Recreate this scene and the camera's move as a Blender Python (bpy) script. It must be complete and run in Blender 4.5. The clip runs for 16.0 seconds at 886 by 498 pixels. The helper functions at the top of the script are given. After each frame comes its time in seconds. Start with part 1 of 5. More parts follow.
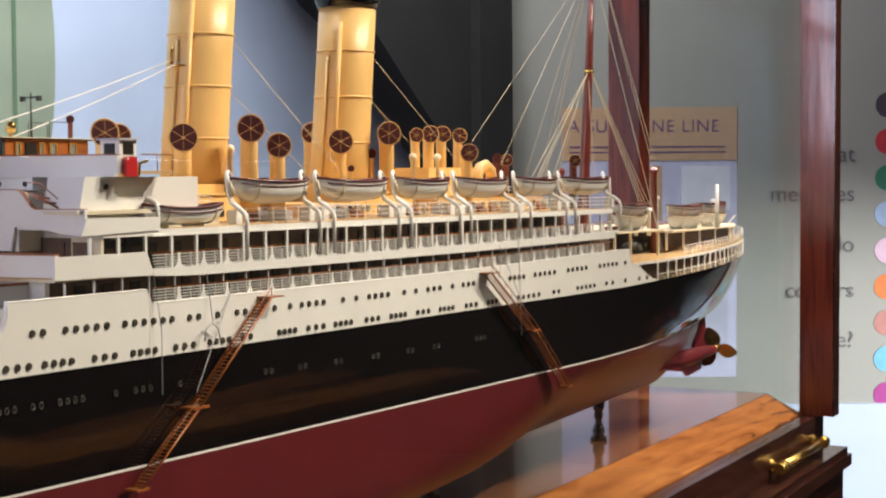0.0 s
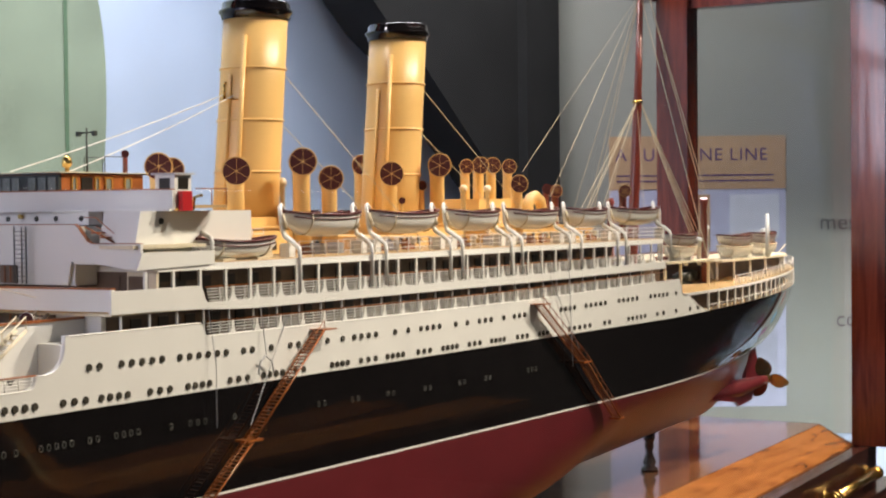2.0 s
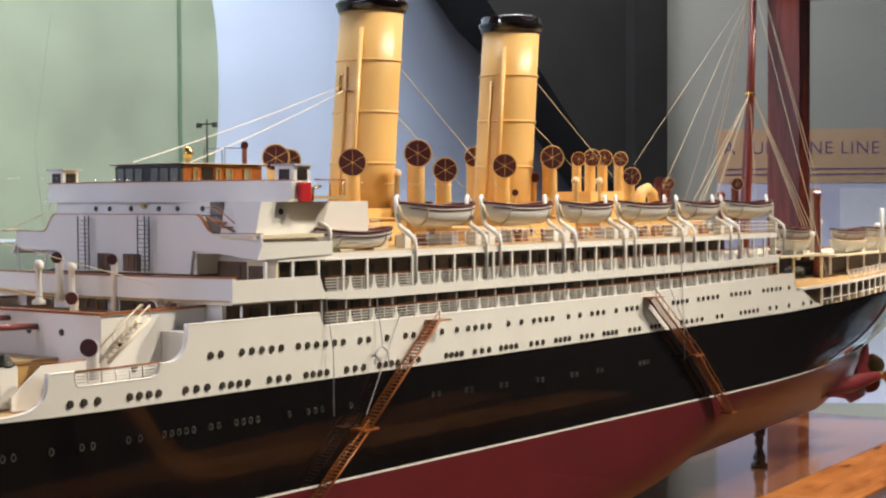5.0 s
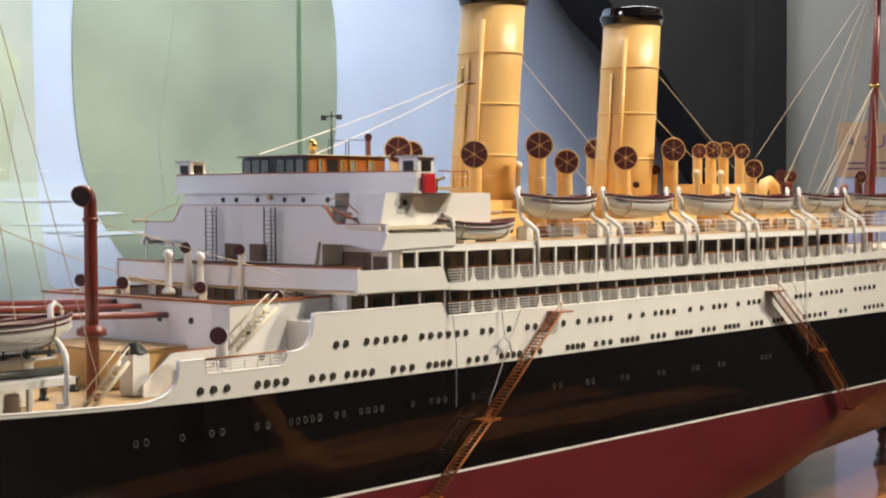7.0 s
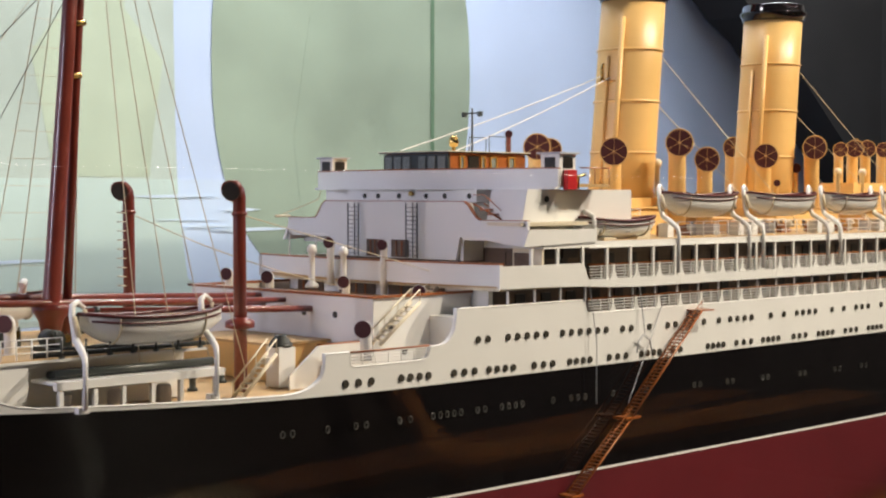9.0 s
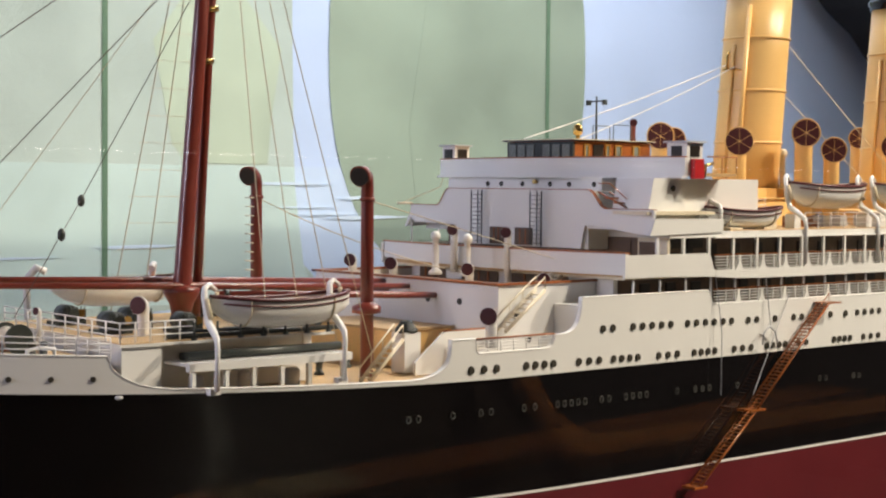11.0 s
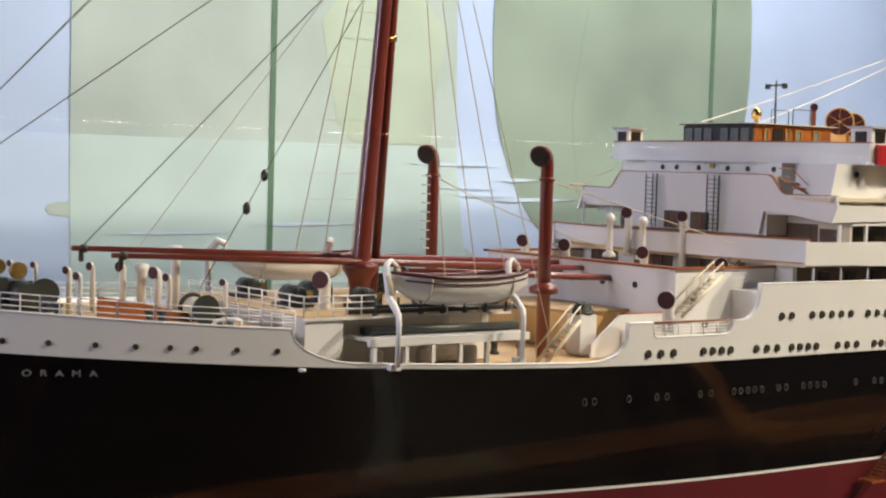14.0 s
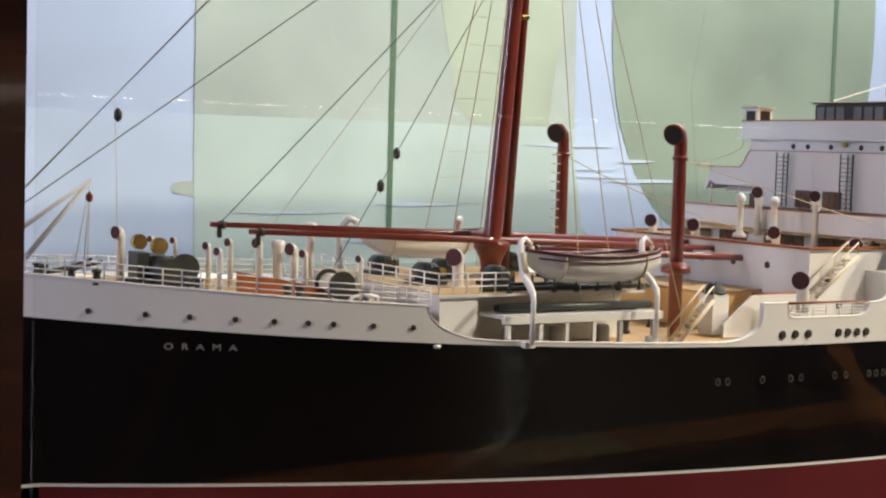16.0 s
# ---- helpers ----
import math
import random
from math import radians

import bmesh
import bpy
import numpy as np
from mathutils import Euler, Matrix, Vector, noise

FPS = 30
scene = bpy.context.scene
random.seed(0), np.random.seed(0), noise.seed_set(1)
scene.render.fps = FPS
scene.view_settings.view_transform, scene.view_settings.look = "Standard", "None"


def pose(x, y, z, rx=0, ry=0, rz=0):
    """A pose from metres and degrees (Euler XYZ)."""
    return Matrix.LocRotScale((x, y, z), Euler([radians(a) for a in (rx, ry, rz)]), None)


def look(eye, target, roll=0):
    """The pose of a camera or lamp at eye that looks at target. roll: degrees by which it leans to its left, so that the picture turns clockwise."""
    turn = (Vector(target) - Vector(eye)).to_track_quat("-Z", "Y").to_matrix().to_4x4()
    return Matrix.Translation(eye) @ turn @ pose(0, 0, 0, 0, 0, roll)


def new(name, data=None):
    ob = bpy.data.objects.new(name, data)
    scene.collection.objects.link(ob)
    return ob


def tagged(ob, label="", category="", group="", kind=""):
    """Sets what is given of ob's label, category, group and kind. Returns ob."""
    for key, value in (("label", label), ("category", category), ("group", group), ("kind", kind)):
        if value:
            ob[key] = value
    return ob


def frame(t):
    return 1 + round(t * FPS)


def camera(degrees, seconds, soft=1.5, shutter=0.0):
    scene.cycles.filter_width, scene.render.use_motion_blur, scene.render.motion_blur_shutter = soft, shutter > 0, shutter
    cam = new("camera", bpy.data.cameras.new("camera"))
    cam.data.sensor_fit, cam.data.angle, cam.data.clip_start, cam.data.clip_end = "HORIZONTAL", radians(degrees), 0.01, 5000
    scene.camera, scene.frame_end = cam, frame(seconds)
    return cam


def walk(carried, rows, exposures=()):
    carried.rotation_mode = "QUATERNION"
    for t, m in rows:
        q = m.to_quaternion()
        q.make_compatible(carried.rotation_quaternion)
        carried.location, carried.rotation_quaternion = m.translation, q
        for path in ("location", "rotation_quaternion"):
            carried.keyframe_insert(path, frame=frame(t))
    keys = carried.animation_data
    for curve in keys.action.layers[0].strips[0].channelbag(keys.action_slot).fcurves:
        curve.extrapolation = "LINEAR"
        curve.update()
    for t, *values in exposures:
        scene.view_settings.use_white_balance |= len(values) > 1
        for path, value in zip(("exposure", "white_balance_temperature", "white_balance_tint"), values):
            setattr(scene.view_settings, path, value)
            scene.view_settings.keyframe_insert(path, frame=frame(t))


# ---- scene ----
cam = camera(31.95, 16.0, soft=2.2)
PATH = [
    (0, (-0.2883, -1.5856, 0.6549), (1.4155, -0.5423, 0.5636), -0.31),
    (0.5, (-0.2888, -1.5864, 0.6632), (1.4197, -0.5485, 0.5997), -0.37),
    (1, (-0.2903, -1.5869, 0.6592), (1.4192, -0.5502, 0.6055), -0.43),
    (1.5, (-0.2899, -1.5763, 0.6593), (1.4055, -0.5170, 0.6016), -0.50),
    (2, (-0.2953, -1.5780, 0.6608), (1.3788, -0.4851, 0.6064), -0.58),
    (2.5, (-0.2956, -1.5744, 0.6587), (1.3729, -0.4732, 0.6003), -0.65),
    (3, (-0.2969, -1.5748, 0.6576), (1.3624, -0.4596, 0.6027), -0.62),
    (3.5, (-0.3013, -1.5727, 0.6581), (1.3447, -0.4378, 0.6039), -0.64),
    (4, (-0.3051, -1.5700, 0.6601), (1.3267, -0.4150, 0.6026), -0.60),
    (6.5, (-0.3240, -1.5593, 0.6579), (1.2109, -0.2788, 0.5919), -0.09),
    (7, (-0.3278, -1.5580, 0.6557), (1.1811, -0.2472, 0.5865), -0.22),
    (7.5, (-0.3316, -1.5558, 0.6545), (1.1544, -0.2197, 0.5739), -0.14),
    (8, (-0.3388, -1.5529, 0.6531), (1.1264, -0.1938, 0.5750), 0.02),
    (8.5, (-0.3452, -1.5483, 0.6553), (1.0906, -0.1580, 0.5809), 0.14),
    (9, (-0.3476, -1.5451, 0.6516), (1.0521, -0.1183, 0.5821), 0.05),
    (11.5, (-0.3696, -1.5230, 0.6461), (0.9069, 0.0142, 0.5597), 0.79),
    (12, (-0.3742, -1.5205, 0.6457), (0.8759, 0.0381, 0.5553), 1.00),
    (12.5, (-0.3798, -1.5148, 0.6452), (0.8497, 0.0598, 0.5514), 1.28),
    (13, (-0.3832, -1.5128, 0.6439), (0.8323, 0.0724, 0.5462), 1.50),
    (13.5, (-0.3888, -1.5040, 0.6427), (0.8031, 0.0989, 0.5421), 1.56),
    (14, (-0.3919, -1.5003, 0.6406), (0.7602, 0.1312, 0.5356), 1.65),
    (14.5, (-0.3996, -1.4943, 0.6389), (0.7198, 0.1594, 0.5288), 1.76),
    (15, (-0.4034, -1.4916, 0.6378), (0.6893, 0.1797, 0.5246), 1.65),
    (15.5, (-0.4093, -1.4880, 0.6355), (0.6567, 0.1999, 0.5136), 1.66),
    (16, (-0.4182, -1.4874, 0.6347), (0.6194, 0.2173, 0.5035), 1.75),
]
walk(cam, [(t, look(eye, target, roll)) for t, eye, target, roll in PATH])

# ---- light: warm track spots over the hall, cool daylight from a window past the bow, added unseen fills ----
world = bpy.data.worlds.new("hall_air")
world.use_nodes = True
world.node_tree.nodes["Background"].inputs[0].default_value = (0.75, 0.82, 1.0, 1)
world.node_tree.nodes["Background"].inputs[1].default_value = 0.25
scene.world = world
scene.view_settings.exposure = 0.6


def lamp(name, kind, eye, target, power, colour, size):
    data = bpy.data.lights.new(name, kind)
    data.energy, data.color = power, colour
    if kind == "SPOT":
        data.spot_size, data.spot_blend, data.shadow_soft_size = radians(size), 1.0, 0.05
    else:
        data.shape, data.size, data.size_y = "RECTANGLE", size[0], size[1]
    ob = new(name, data)
    ob.matrix_world = look(eye, target)
    return ob


WARM, COOL = (1.0, 0.85, 0.695), (0.86, 0.80, 1.0)
lamp("spot_lamp", "SPOT", (3.6, -2.2, 2.9), (2.0, 0.0, 0.5), 370, WARM, 74)
lamp("spot_lamp", "SPOT", (2.2, -2.0, 2.9), (0.9, 0.0, 0.45), 225, WARM, 74)
lamp("spot_lamp", "SPOT", (4.5, -1.3, 2.9), (3.6, -0.12, 0.05), 560, WARM, 40)
# Added low fill, not a track spot: brightens the display wall's lower part.
lamp("spot_lamp", "SPOT", (5.2, -3.0, 0.35), (5.95, 0.40, -0.42), 720, (1.0, 0.98, 0.96), 38)
lamp("window_light", "AREA", (-4.1, 0.55, 1.7), (1.0, 0.0, 0.6), 80, COOL, (1.6, 1.6))
# Added fill close over the bench, so its mirror image in the hull shows.
lamp("bench_fill", "AREA", (4.0, -3.55, 0.75), (4.0, -3.56, -0.45), 66, WARM, (6.6, 0.12))
# Added fill strip that evens out the mural's brightness.
lamp("mural_fill", "AREA", (2.95, 0.70, 2.95), (2.95, 1.65, 0.75), 92, (1.0, 0.94, 0.97), (3.9, 0.25))

# ---- materials ----


def paint(name, colour, rough=0.5, metal=0.0, vary=0.12, scale=30.0, bump=0.1, fine=220.0, coat=0.0, per_object=0.0):
    m = bpy.data.materials.new(name)
    m.use_nodes = True
    nt = m.node_tree
    b = nt.nodes["Principled BSDF"]
    geo = nt.nodes.new("ShaderNodeNewGeometry")
    n1, n2 = nt.nodes.new("ShaderNodeTexNoise"), nt.nodes.new("ShaderNodeTexNoise")
    for n, s in ((n1, scale), (n2, fine)):
        n.inputs["Scale"].default_value, n.inputs["Detail"].default_value = s, 4.0
        nt.links.new(geo.outputs["Position"], n.inputs["Vector"])
    mix = nt.nodes.new("ShaderNodeMath")
    mix.operation = "MULTIPLY_ADD"
    nt.links.new(n1.outputs["Fac"], mix.inputs[0])
    mix.inputs[1].default_value, mix.inputs[2].default_value = 0.7, 0.0
    add = nt.nodes.new("ShaderNodeMath")
    add.operation = "MULTIPLY_ADD"
    nt.links.new(n2.outputs["Fac"], add.inputs[0])
    add.inputs[1].default_value = 0.3
    nt.links.new(mix.outputs[0], add.inputs[2])
    fac = add.outputs[0]
    if per_object:
        info, plus = nt.nodes.new("ShaderNodeObjectInfo"), nt.nodes.new("ShaderNodeMath")
        plus.operation = "MULTIPLY_ADD"
        nt.links.new(info.outputs["Random"], plus.inputs[0])
        plus.inputs[1].default_value = per_object
        nt.links.new(fac, plus.inputs[2])
        fac = plus.outputs[0]
    ramp = nt.nodes.new("ShaderNodeValToRGB")
    ramp.color_ramp.elements[0].position, ramp.color_ramp.elements[1].position = 0.3, 0.7
    ramp.color_ramp.elements[0].color = (*[c * (1 - vary) for c in colour], 1)
    ramp.color_ramp.elements[1].color = (*[min(1, c * (1 + vary)) for c in colour], 1)
    nt.links.new(fac, ramp.inputs[0])
    nt.links.new(ramp.outputs[0], b.inputs["Base Color"])
    b.inputs["Roughness"].default_value, b.inputs["Metallic"].default_value = rough, metal
    b.inputs["Coat Weight"].default_value = coat
    b.inputs["Coat Roughness"].default_value = 0.06
    if bump:
        bp = nt.nodes.new("ShaderNodeBump")
        bp.inputs["Strength"].default_value, bp.inputs["Distance"].default_value = bump, 0.001
        nt.links.new(n2.outputs["Fac"], bp.inputs["Height"])
        nt.links.new(bp.outputs[0], b.inputs["Normal"])
    return m


def timber(name, dark, light, rough=0.35, coat=0.3, along=(1.0, 14.0, 14.0), scale=3.0):
    m = paint(name, light, rough, coat=coat, bump=0.05)
    nt = m.node_tree
    b = nt.nodes["Principled BSDF"]
    geo, mp = nt.nodes.new("ShaderNodeNewGeometry"), nt.nodes.new("ShaderNodeMapping")
    mp.inputs["Scale"].default_value = along
    tex = nt.nodes.new("ShaderNodeTexNoise")
    tex.inputs["Scale"].default_value, tex.inputs["Detail"].default_value, tex.inputs["Distortion"].default_value = scale, 6.0, 0.8
    nt.links.new(geo.outputs["Position"], mp.inputs[0])
    nt.links.new(mp.outputs[0], tex.inputs["Vector"])
    ramp = nt.nodes.new("ShaderNodeValToRGB")
    ramp.color_ramp.elements[0].position, ramp.color_ramp.elements[1].position = 0.32, 0.68
    ramp.color_ramp.elements[0].color, ramp.color_ramp.elements[1].color = (*dark, 1), (*light, 1)
    nt.links.new(tex.outputs["Fac"], ramp.inputs[0])
    nt.links.new(ramp.outputs[0], b.inputs["Base Color"])
    return m


def clear_glass(name, strength=1.0):
    m = bpy.data.materials.new(name)
    m.use_nodes = True
    nt = m.node_tree
    nt.nodes.remove(nt.nodes["Principled BSDF"])
    t, g, x, fr = (nt.nodes.new("ShaderNode" + k) for k in ("BsdfTransparent", "BsdfGlossy", "MixShader", "LayerWeight"))
    t.inputs[0].default_value = (0.97, 0.985, 0.975, 1)
    g.inputs["Roughness"].default_value = 0.01
    power, gain = nt.nodes.new("ShaderNodeMath"), nt.nodes.new("ShaderNodeMath")
    power.operation, power.inputs[1].default_value = "POWER", 4.5
    gain.operation, gain.inputs[1].default_value, gain.inputs[2].default_value = "MULTIPLY_ADD", 0.5 * strength, 0.012
    nt.links.new(fr.outputs["Facing"], power.inputs[0])
    nt.links.new(power.outputs[0], gain.inputs[0])
    nt.links.new(gain.outputs[0], x.inputs[0])
    nt.links.new(t.outputs[0], x.inputs[1])
    nt.links.new(g.outputs[0], x.inputs[2])
    nt.links.new(x.outputs[0], nt.nodes["Material Output"].inputs[0])
    return m


WHITE = paint("white_enamel", (0.77, 0.765, 0.74), 0.38, vary=0.05, scale=14)
CREAM = paint("cream_enamel", (0.70, 0.62, 0.46), 0.42, vary=0.06)
BLACK = paint("black_gloss_enamel", (0.006, 0.005, 0.0055), 0.028, vary=0.3, bump=0)
RED = paint("red_antifouling", (0.105, 0.011, 0.016), 0.34, vary=0.16, scale=9, bump=0.03)
BUFF = paint("buff_funnel_paint", (0.78, 0.50, 0.185), 0.36, vary=0.07, scale=18)
DECK = paint("planked_deck", (0.50, 0.33, 0.15), 0.55, vary=0.14, scale=60)
MAROON = paint("dark_red_enamel", (0.075, 0.009, 0.009), 0.35)
SPAR = paint("red_brown_spar", (0.17, 0.031, 0.020), 0.28, vary=0.2, scale=40, coat=0.4)
TEAK = paint("varnished_teak", (0.30, 0.09, 0.02), 0.32, vary=0.3, scale=70, coat=0.3)
BRASS = paint("brass", (0.62, 0.40, 0.13), 0.25, metal=1.0, vary=0.1)
DARK = paint("dark_opening", (0.02, 0.016, 0.013), 0.3)
IRON = paint("dark_iron", (0.03, 0.035, 0.03), 0.4, vary=0.3)
GREY = paint("grey_enamel", (0.48, 0.49, 0.52), 0.4)
CORD = paint("rigging_cord", (0.55, 0.47, 0.33), 0.8)
DARKCORD = paint("dark_rigging_cord", (0.10, 0.08, 0.07), 0.8)
MOUTH = paint("cowl_mouth_red", (0.055, 0.003, 0.005), 0.65)
SIGNAL_RED = paint("signal_red", (0.45, 0.015, 0.02), 0.35)
# Bulkhead brown with the covered decks' shade mixed into the colour; also window fillings.
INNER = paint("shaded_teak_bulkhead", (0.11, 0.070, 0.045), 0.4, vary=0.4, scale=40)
MAHOG = timber("mahogany", (0.085, 0.014, 0.008), (0.20, 0.036, 0.018), 0.25, 0.5, (14, 14, 1.2))
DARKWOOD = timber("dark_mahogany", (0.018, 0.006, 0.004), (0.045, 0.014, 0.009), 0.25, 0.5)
PLINTH = timber("polished_oak", (0.27, 0.085, 0.02), (0.50, 0.20, 0.055), 0.22, 0.6, (1.0, 9.0, 9.0), 4.0)
PANEL = timber("polished_panel", (0.20, 0.075, 0.03), (0.34, 0.15, 0.06), 0.14, 0.8, (1.0, 9.0, 9.0), 4.0)
GLASS = clear_glass("case_glass")
FLOORM = timber("hall_floor", (0.02, 0.014, 0.010), (0.045, 0.03, 0.02), 0.4, 0.1)
PLASTER = paint("grey_plaster", (0.42, 0.43, 0.42), 0.85, vary=0.05, scale=3)
CEIL = paint("ceiling_paint", (0.05, 0.05, 0.05), 0.9)
BLACKCLOTH = paint("black_fabric", (0.012, 0.013, 0.014), 0.9, vary=0.35, scale=5)
SOFFIT = paint("charcoal_fabric", (0.014, 0.015, 0.016), 0.9, vary=0.6, scale=2.5)
SKY = paint("mural_sky_blue", (0.47, 0.60, 0.82), 0.75, vary=0.18, scale=1.8)
SEA = paint("mural_sea_blue", (0.52, 0.66, 0.89), 0.75, vary=0.20, scale=2.6)
GREEN = paint("mural_green", (0.285, 0.375, 0.30), 0.75, vary=0.30, scale=2.0)
PALEGREEN = paint("mural_pale_green", (0.43, 0.53, 0.49), 0.75, vary=0.26, scale=2.4)
LIME = paint("mural_yellow_green", (0.455, 0.56, 0.44), 0.75, vary=0.18, scale=4.0)
DEEPGREEN = paint("mural_deep_green", (0.10, 0.19, 0.12), 0.7)
TAN = paint("poster_tan", (0.42, 0.28, 0.17), 0.7)
LILAC = paint("poster_lilac", (0.42, 0.44, 0.60), 0.6)
INK = paint("purple_ink", (0.10, 0.05, 0.14), 0.6)
GREYINK = paint("grey_lettering", (0.10, 0.10, 0.11), 0.6)

# ---- mesh building ----


class Shape:
    def __init__(self):
        self.v, self.f, self.s = [], [], []

    def face(self, *idx, smooth=False):
        self.f.append(idx)
        self.s.append(smooth)

    def box(self, x0, x1, y0, y1, z0, z1):
        b = len(self.v)
        self.v += [(x, y, z) for z in (z0, z1) for x, y in ((x0, y0), (x1, y0), (x1, y1), (x0, y1))]
        for q in ((3, 2, 1, 0), (4, 5, 6, 7), (0, 1, 5, 4), (1, 2, 6, 5), (2, 3, 7, 6), (3, 0, 4, 7)):
            self.face(*[b + i for i in q])
        return self

    def prism(self, outline, z0, z1):
        b, n = len(self.v), len(outline)
        self.v += [(x, y, z0) for x, y in outline] + [(x, y, z1) for x, y in outline]
        self.face(*[b + i for i in reversed(range(n))])
        self.face(*[b + n + i for i in range(n)])
        for i in range(n):
            self.face(b + i, b + (i + 1) % n, b + n + (i + 1) % n, b + n + i)
        return self

    def slab(self, outline, y0, y1):
        """An upright plate: its outline in x and z, between two depths."""
        b, n = len(self.v), len(outline)
        self.v += [(x, y0, z) for x, z in outline] + [(x, y1, z) for x, z in outline]
        self.face(*[b + i for i in range(n)])
        self.face(*[b + n + i for i in reversed(range(n))])
        for i in range(n):
            self.face(b + i, b + n + i, b + n + (i + 1) % n, b + (i + 1) % n)
        return self

    def tube(self, pts, r, seg=8, caps=True):
        pts = [Vector(p) for p in pts]
        rs = r if isinstance(r, (list, tuple)) else [r] * len(pts)
        b = len(self.v)
        side = None
        for i, p in enumerate(pts):
            d = (pts[min(i + 1, len(pts) - 1)] - pts[max(i - 1, 0)]).normalized()
            if side is None:
                side = d.cross(Vector((0, 0, 1)) if abs(d.z) < 0.9 else Vector((1, 0, 0))).normalized()
            side = (side - d * side.dot(d)).normalized()
            up = d.cross(side)
            for k in range(seg):
                a = 2 * math.pi * k / seg
                self.v.append(tuple(p + (side * math.cos(a) + up * math.sin(a)) * rs[i]))
        for i in range(len(pts) - 1):
            for k in range(seg):
                a, c = b + i * seg + k, b + i * seg + (k + 1) % seg
                self.face(a, c, c + seg, a + seg, smooth=seg > 4)
        if caps:
            self.face(*[b + k for k in reversed(range(seg))])
            e = b + (len(pts) - 1) * seg
            self.face(*[e + k for k in range(seg)])
        return self

    def lathe(self, centre, profile, seg=16, lean=0.0, rx=1.0):
        """Rings of (height, radius) round an upright axis that leans aft by lean per metre."""
        b = len(self.v)
        for h, r in profile:
            for k in range(seg):
                a = 2 * math.pi * k / seg
                self.v.append((centre[0] + lean * h + r * rx * math.cos(a), centre[1] + r * math.sin(a), centre[2] + h))
        for i in range(len(profile) - 1):
            for k in range(seg):
                a, c = b + i * seg + k, b + i * seg + (k + 1) % seg
                self.face(a, c, c + seg, a + seg, smooth=True)
        self.face(*[b + k for k in reversed(range(seg))])
        e = b + (len(profile) - 1) * seg
        self.face(*[e + k for k in range(seg)])
        return self

    def grid(self, rows, smooth=True):
        b, n = len(self.v), len(rows[0])
        for row in rows:
            self.v += [tuple(p) for p in row]
        for i in range(len(rows) - 1):
            for k in range(n - 1):
                a = b + i * n + k
                self.face(a, a + 1, a + n + 1, a + n, smooth=smooth)
        return self

    def mesh(self, name, mat):
        me = bpy.data.meshes.new(name)
        me.from_pydata(self.v, [], self.f)
        me.polygons.foreach_set("use_smooth", self.s)
        me.materials.append(mat)
        me.update()
        return me


def part(name, shape, mat, parent=None, label=""):
    ob = new(name, shape.mesh(name, mat))
    ob.parent = parent
    if label:
        ob["label"] = label
    return ob


def piece(name, me, parent, m):
    """One of many alike pieces on shared mesh data."""
    ob = new(name, me)
    ob.parent = parent
    ob.matrix_basis = m
    return ob


def thing(name, label, category, group="", kind="", at=(0, 0, 0)):
    ob = new(name)
    ob.location = at
    return tagged(ob, label, category, group, kind)


def smooth_step(a, b, x):
    u = min(1.0, max(0.0, (x - a) / (b - a)))
    return u * u * (3 - 2 * u)

# ---- the hall ----
FLOOR_Z, TOP_Z = -0.92, 3.1


def setting(name, shape, mat, label, category):
    return tagged(part(name, shape, mat), label, category, kind="structure")


setting("floor", Shape().box(-4.2, 7.6, -4.6, 5.6, FLOOR_Z - 0.1, FLOOR_Z), FLOORM, "dark polished timber floor of the hall", "floor")
# Unseen ceiling, south and east walls: near black so the glossy hull mirrors darkness.
setting("ceiling", Shape().box(-4.2, 7.6, -4.6, 5.6, TOP_Z, TOP_Z + 0.1), CEIL, "unseen hall ceiling, kept dark for the hull reflections", "ceiling")
setting("wall_south", Shape().box(-4.2, 7.6, -4.7, -4.6, FLOOR_Z, TOP_Z), BLACKCLOTH, "unseen hall wall, kept dark for the hull reflections", "wall")
setting("wall_east", Shape().box(7.6, 7.7, -4.7, 5.6, FLOOR_Z, TOP_Z), BLACKCLOTH, "unseen end wall, kept dark for the hull reflections", "wall")
west = Shape()
west.box(-4.3, -4.2, -4.7, -0.4, FLOOR_Z, TOP_Z).box(-4.3, -4.2, 1.5, 5.6, FLOOR_Z, TOP_Z)
west.box(-4.3, -4.2, -0.4, 1.5, FLOOR_Z, 0.8).box(-4.3, -4.2, -0.4, 1.5, 2.6, TOP_Z)
setting("wall_west", west, PLASTER, "grey plaster wall with a tall window opening", "wall")
setting("wall_north", Shape().box(-4.2, 5.6, 1.66, 1.78, FLOOR_Z, TOP_Z), SKY, "wall painted as a pale blue sky mural", "wall")

# A long low timber bench across the aisle, which the glossy hull mirrors.
bench = thing("bench", "long low polished timber bench across the aisle", "bench")
part("bench_top", Shape().box(0.2, 7.4, -3.69, -3.34, -0.50, -0.45), PLINTH, bench)
for x in (0.4, 2.1, 3.8, 5.5, 7.2):
    part("leg", Shape().box(x - 0.04, x + 0.04, -3.67, -3.37, FLOOR_Z, -0.5005), DARKWOOD, bench)
leaflet = thing("leaflet", "pale printed sheet lying on the bench", "leaflet")
part("sheet", Shape().prism([(2.95, -3.38), (3.55, -3.37), (3.62, -3.66), (3.02, -3.67)], -0.4495, -0.447), paint("aged_paper", (0.30, 0.23, 0.11), 0.6), leaflet)

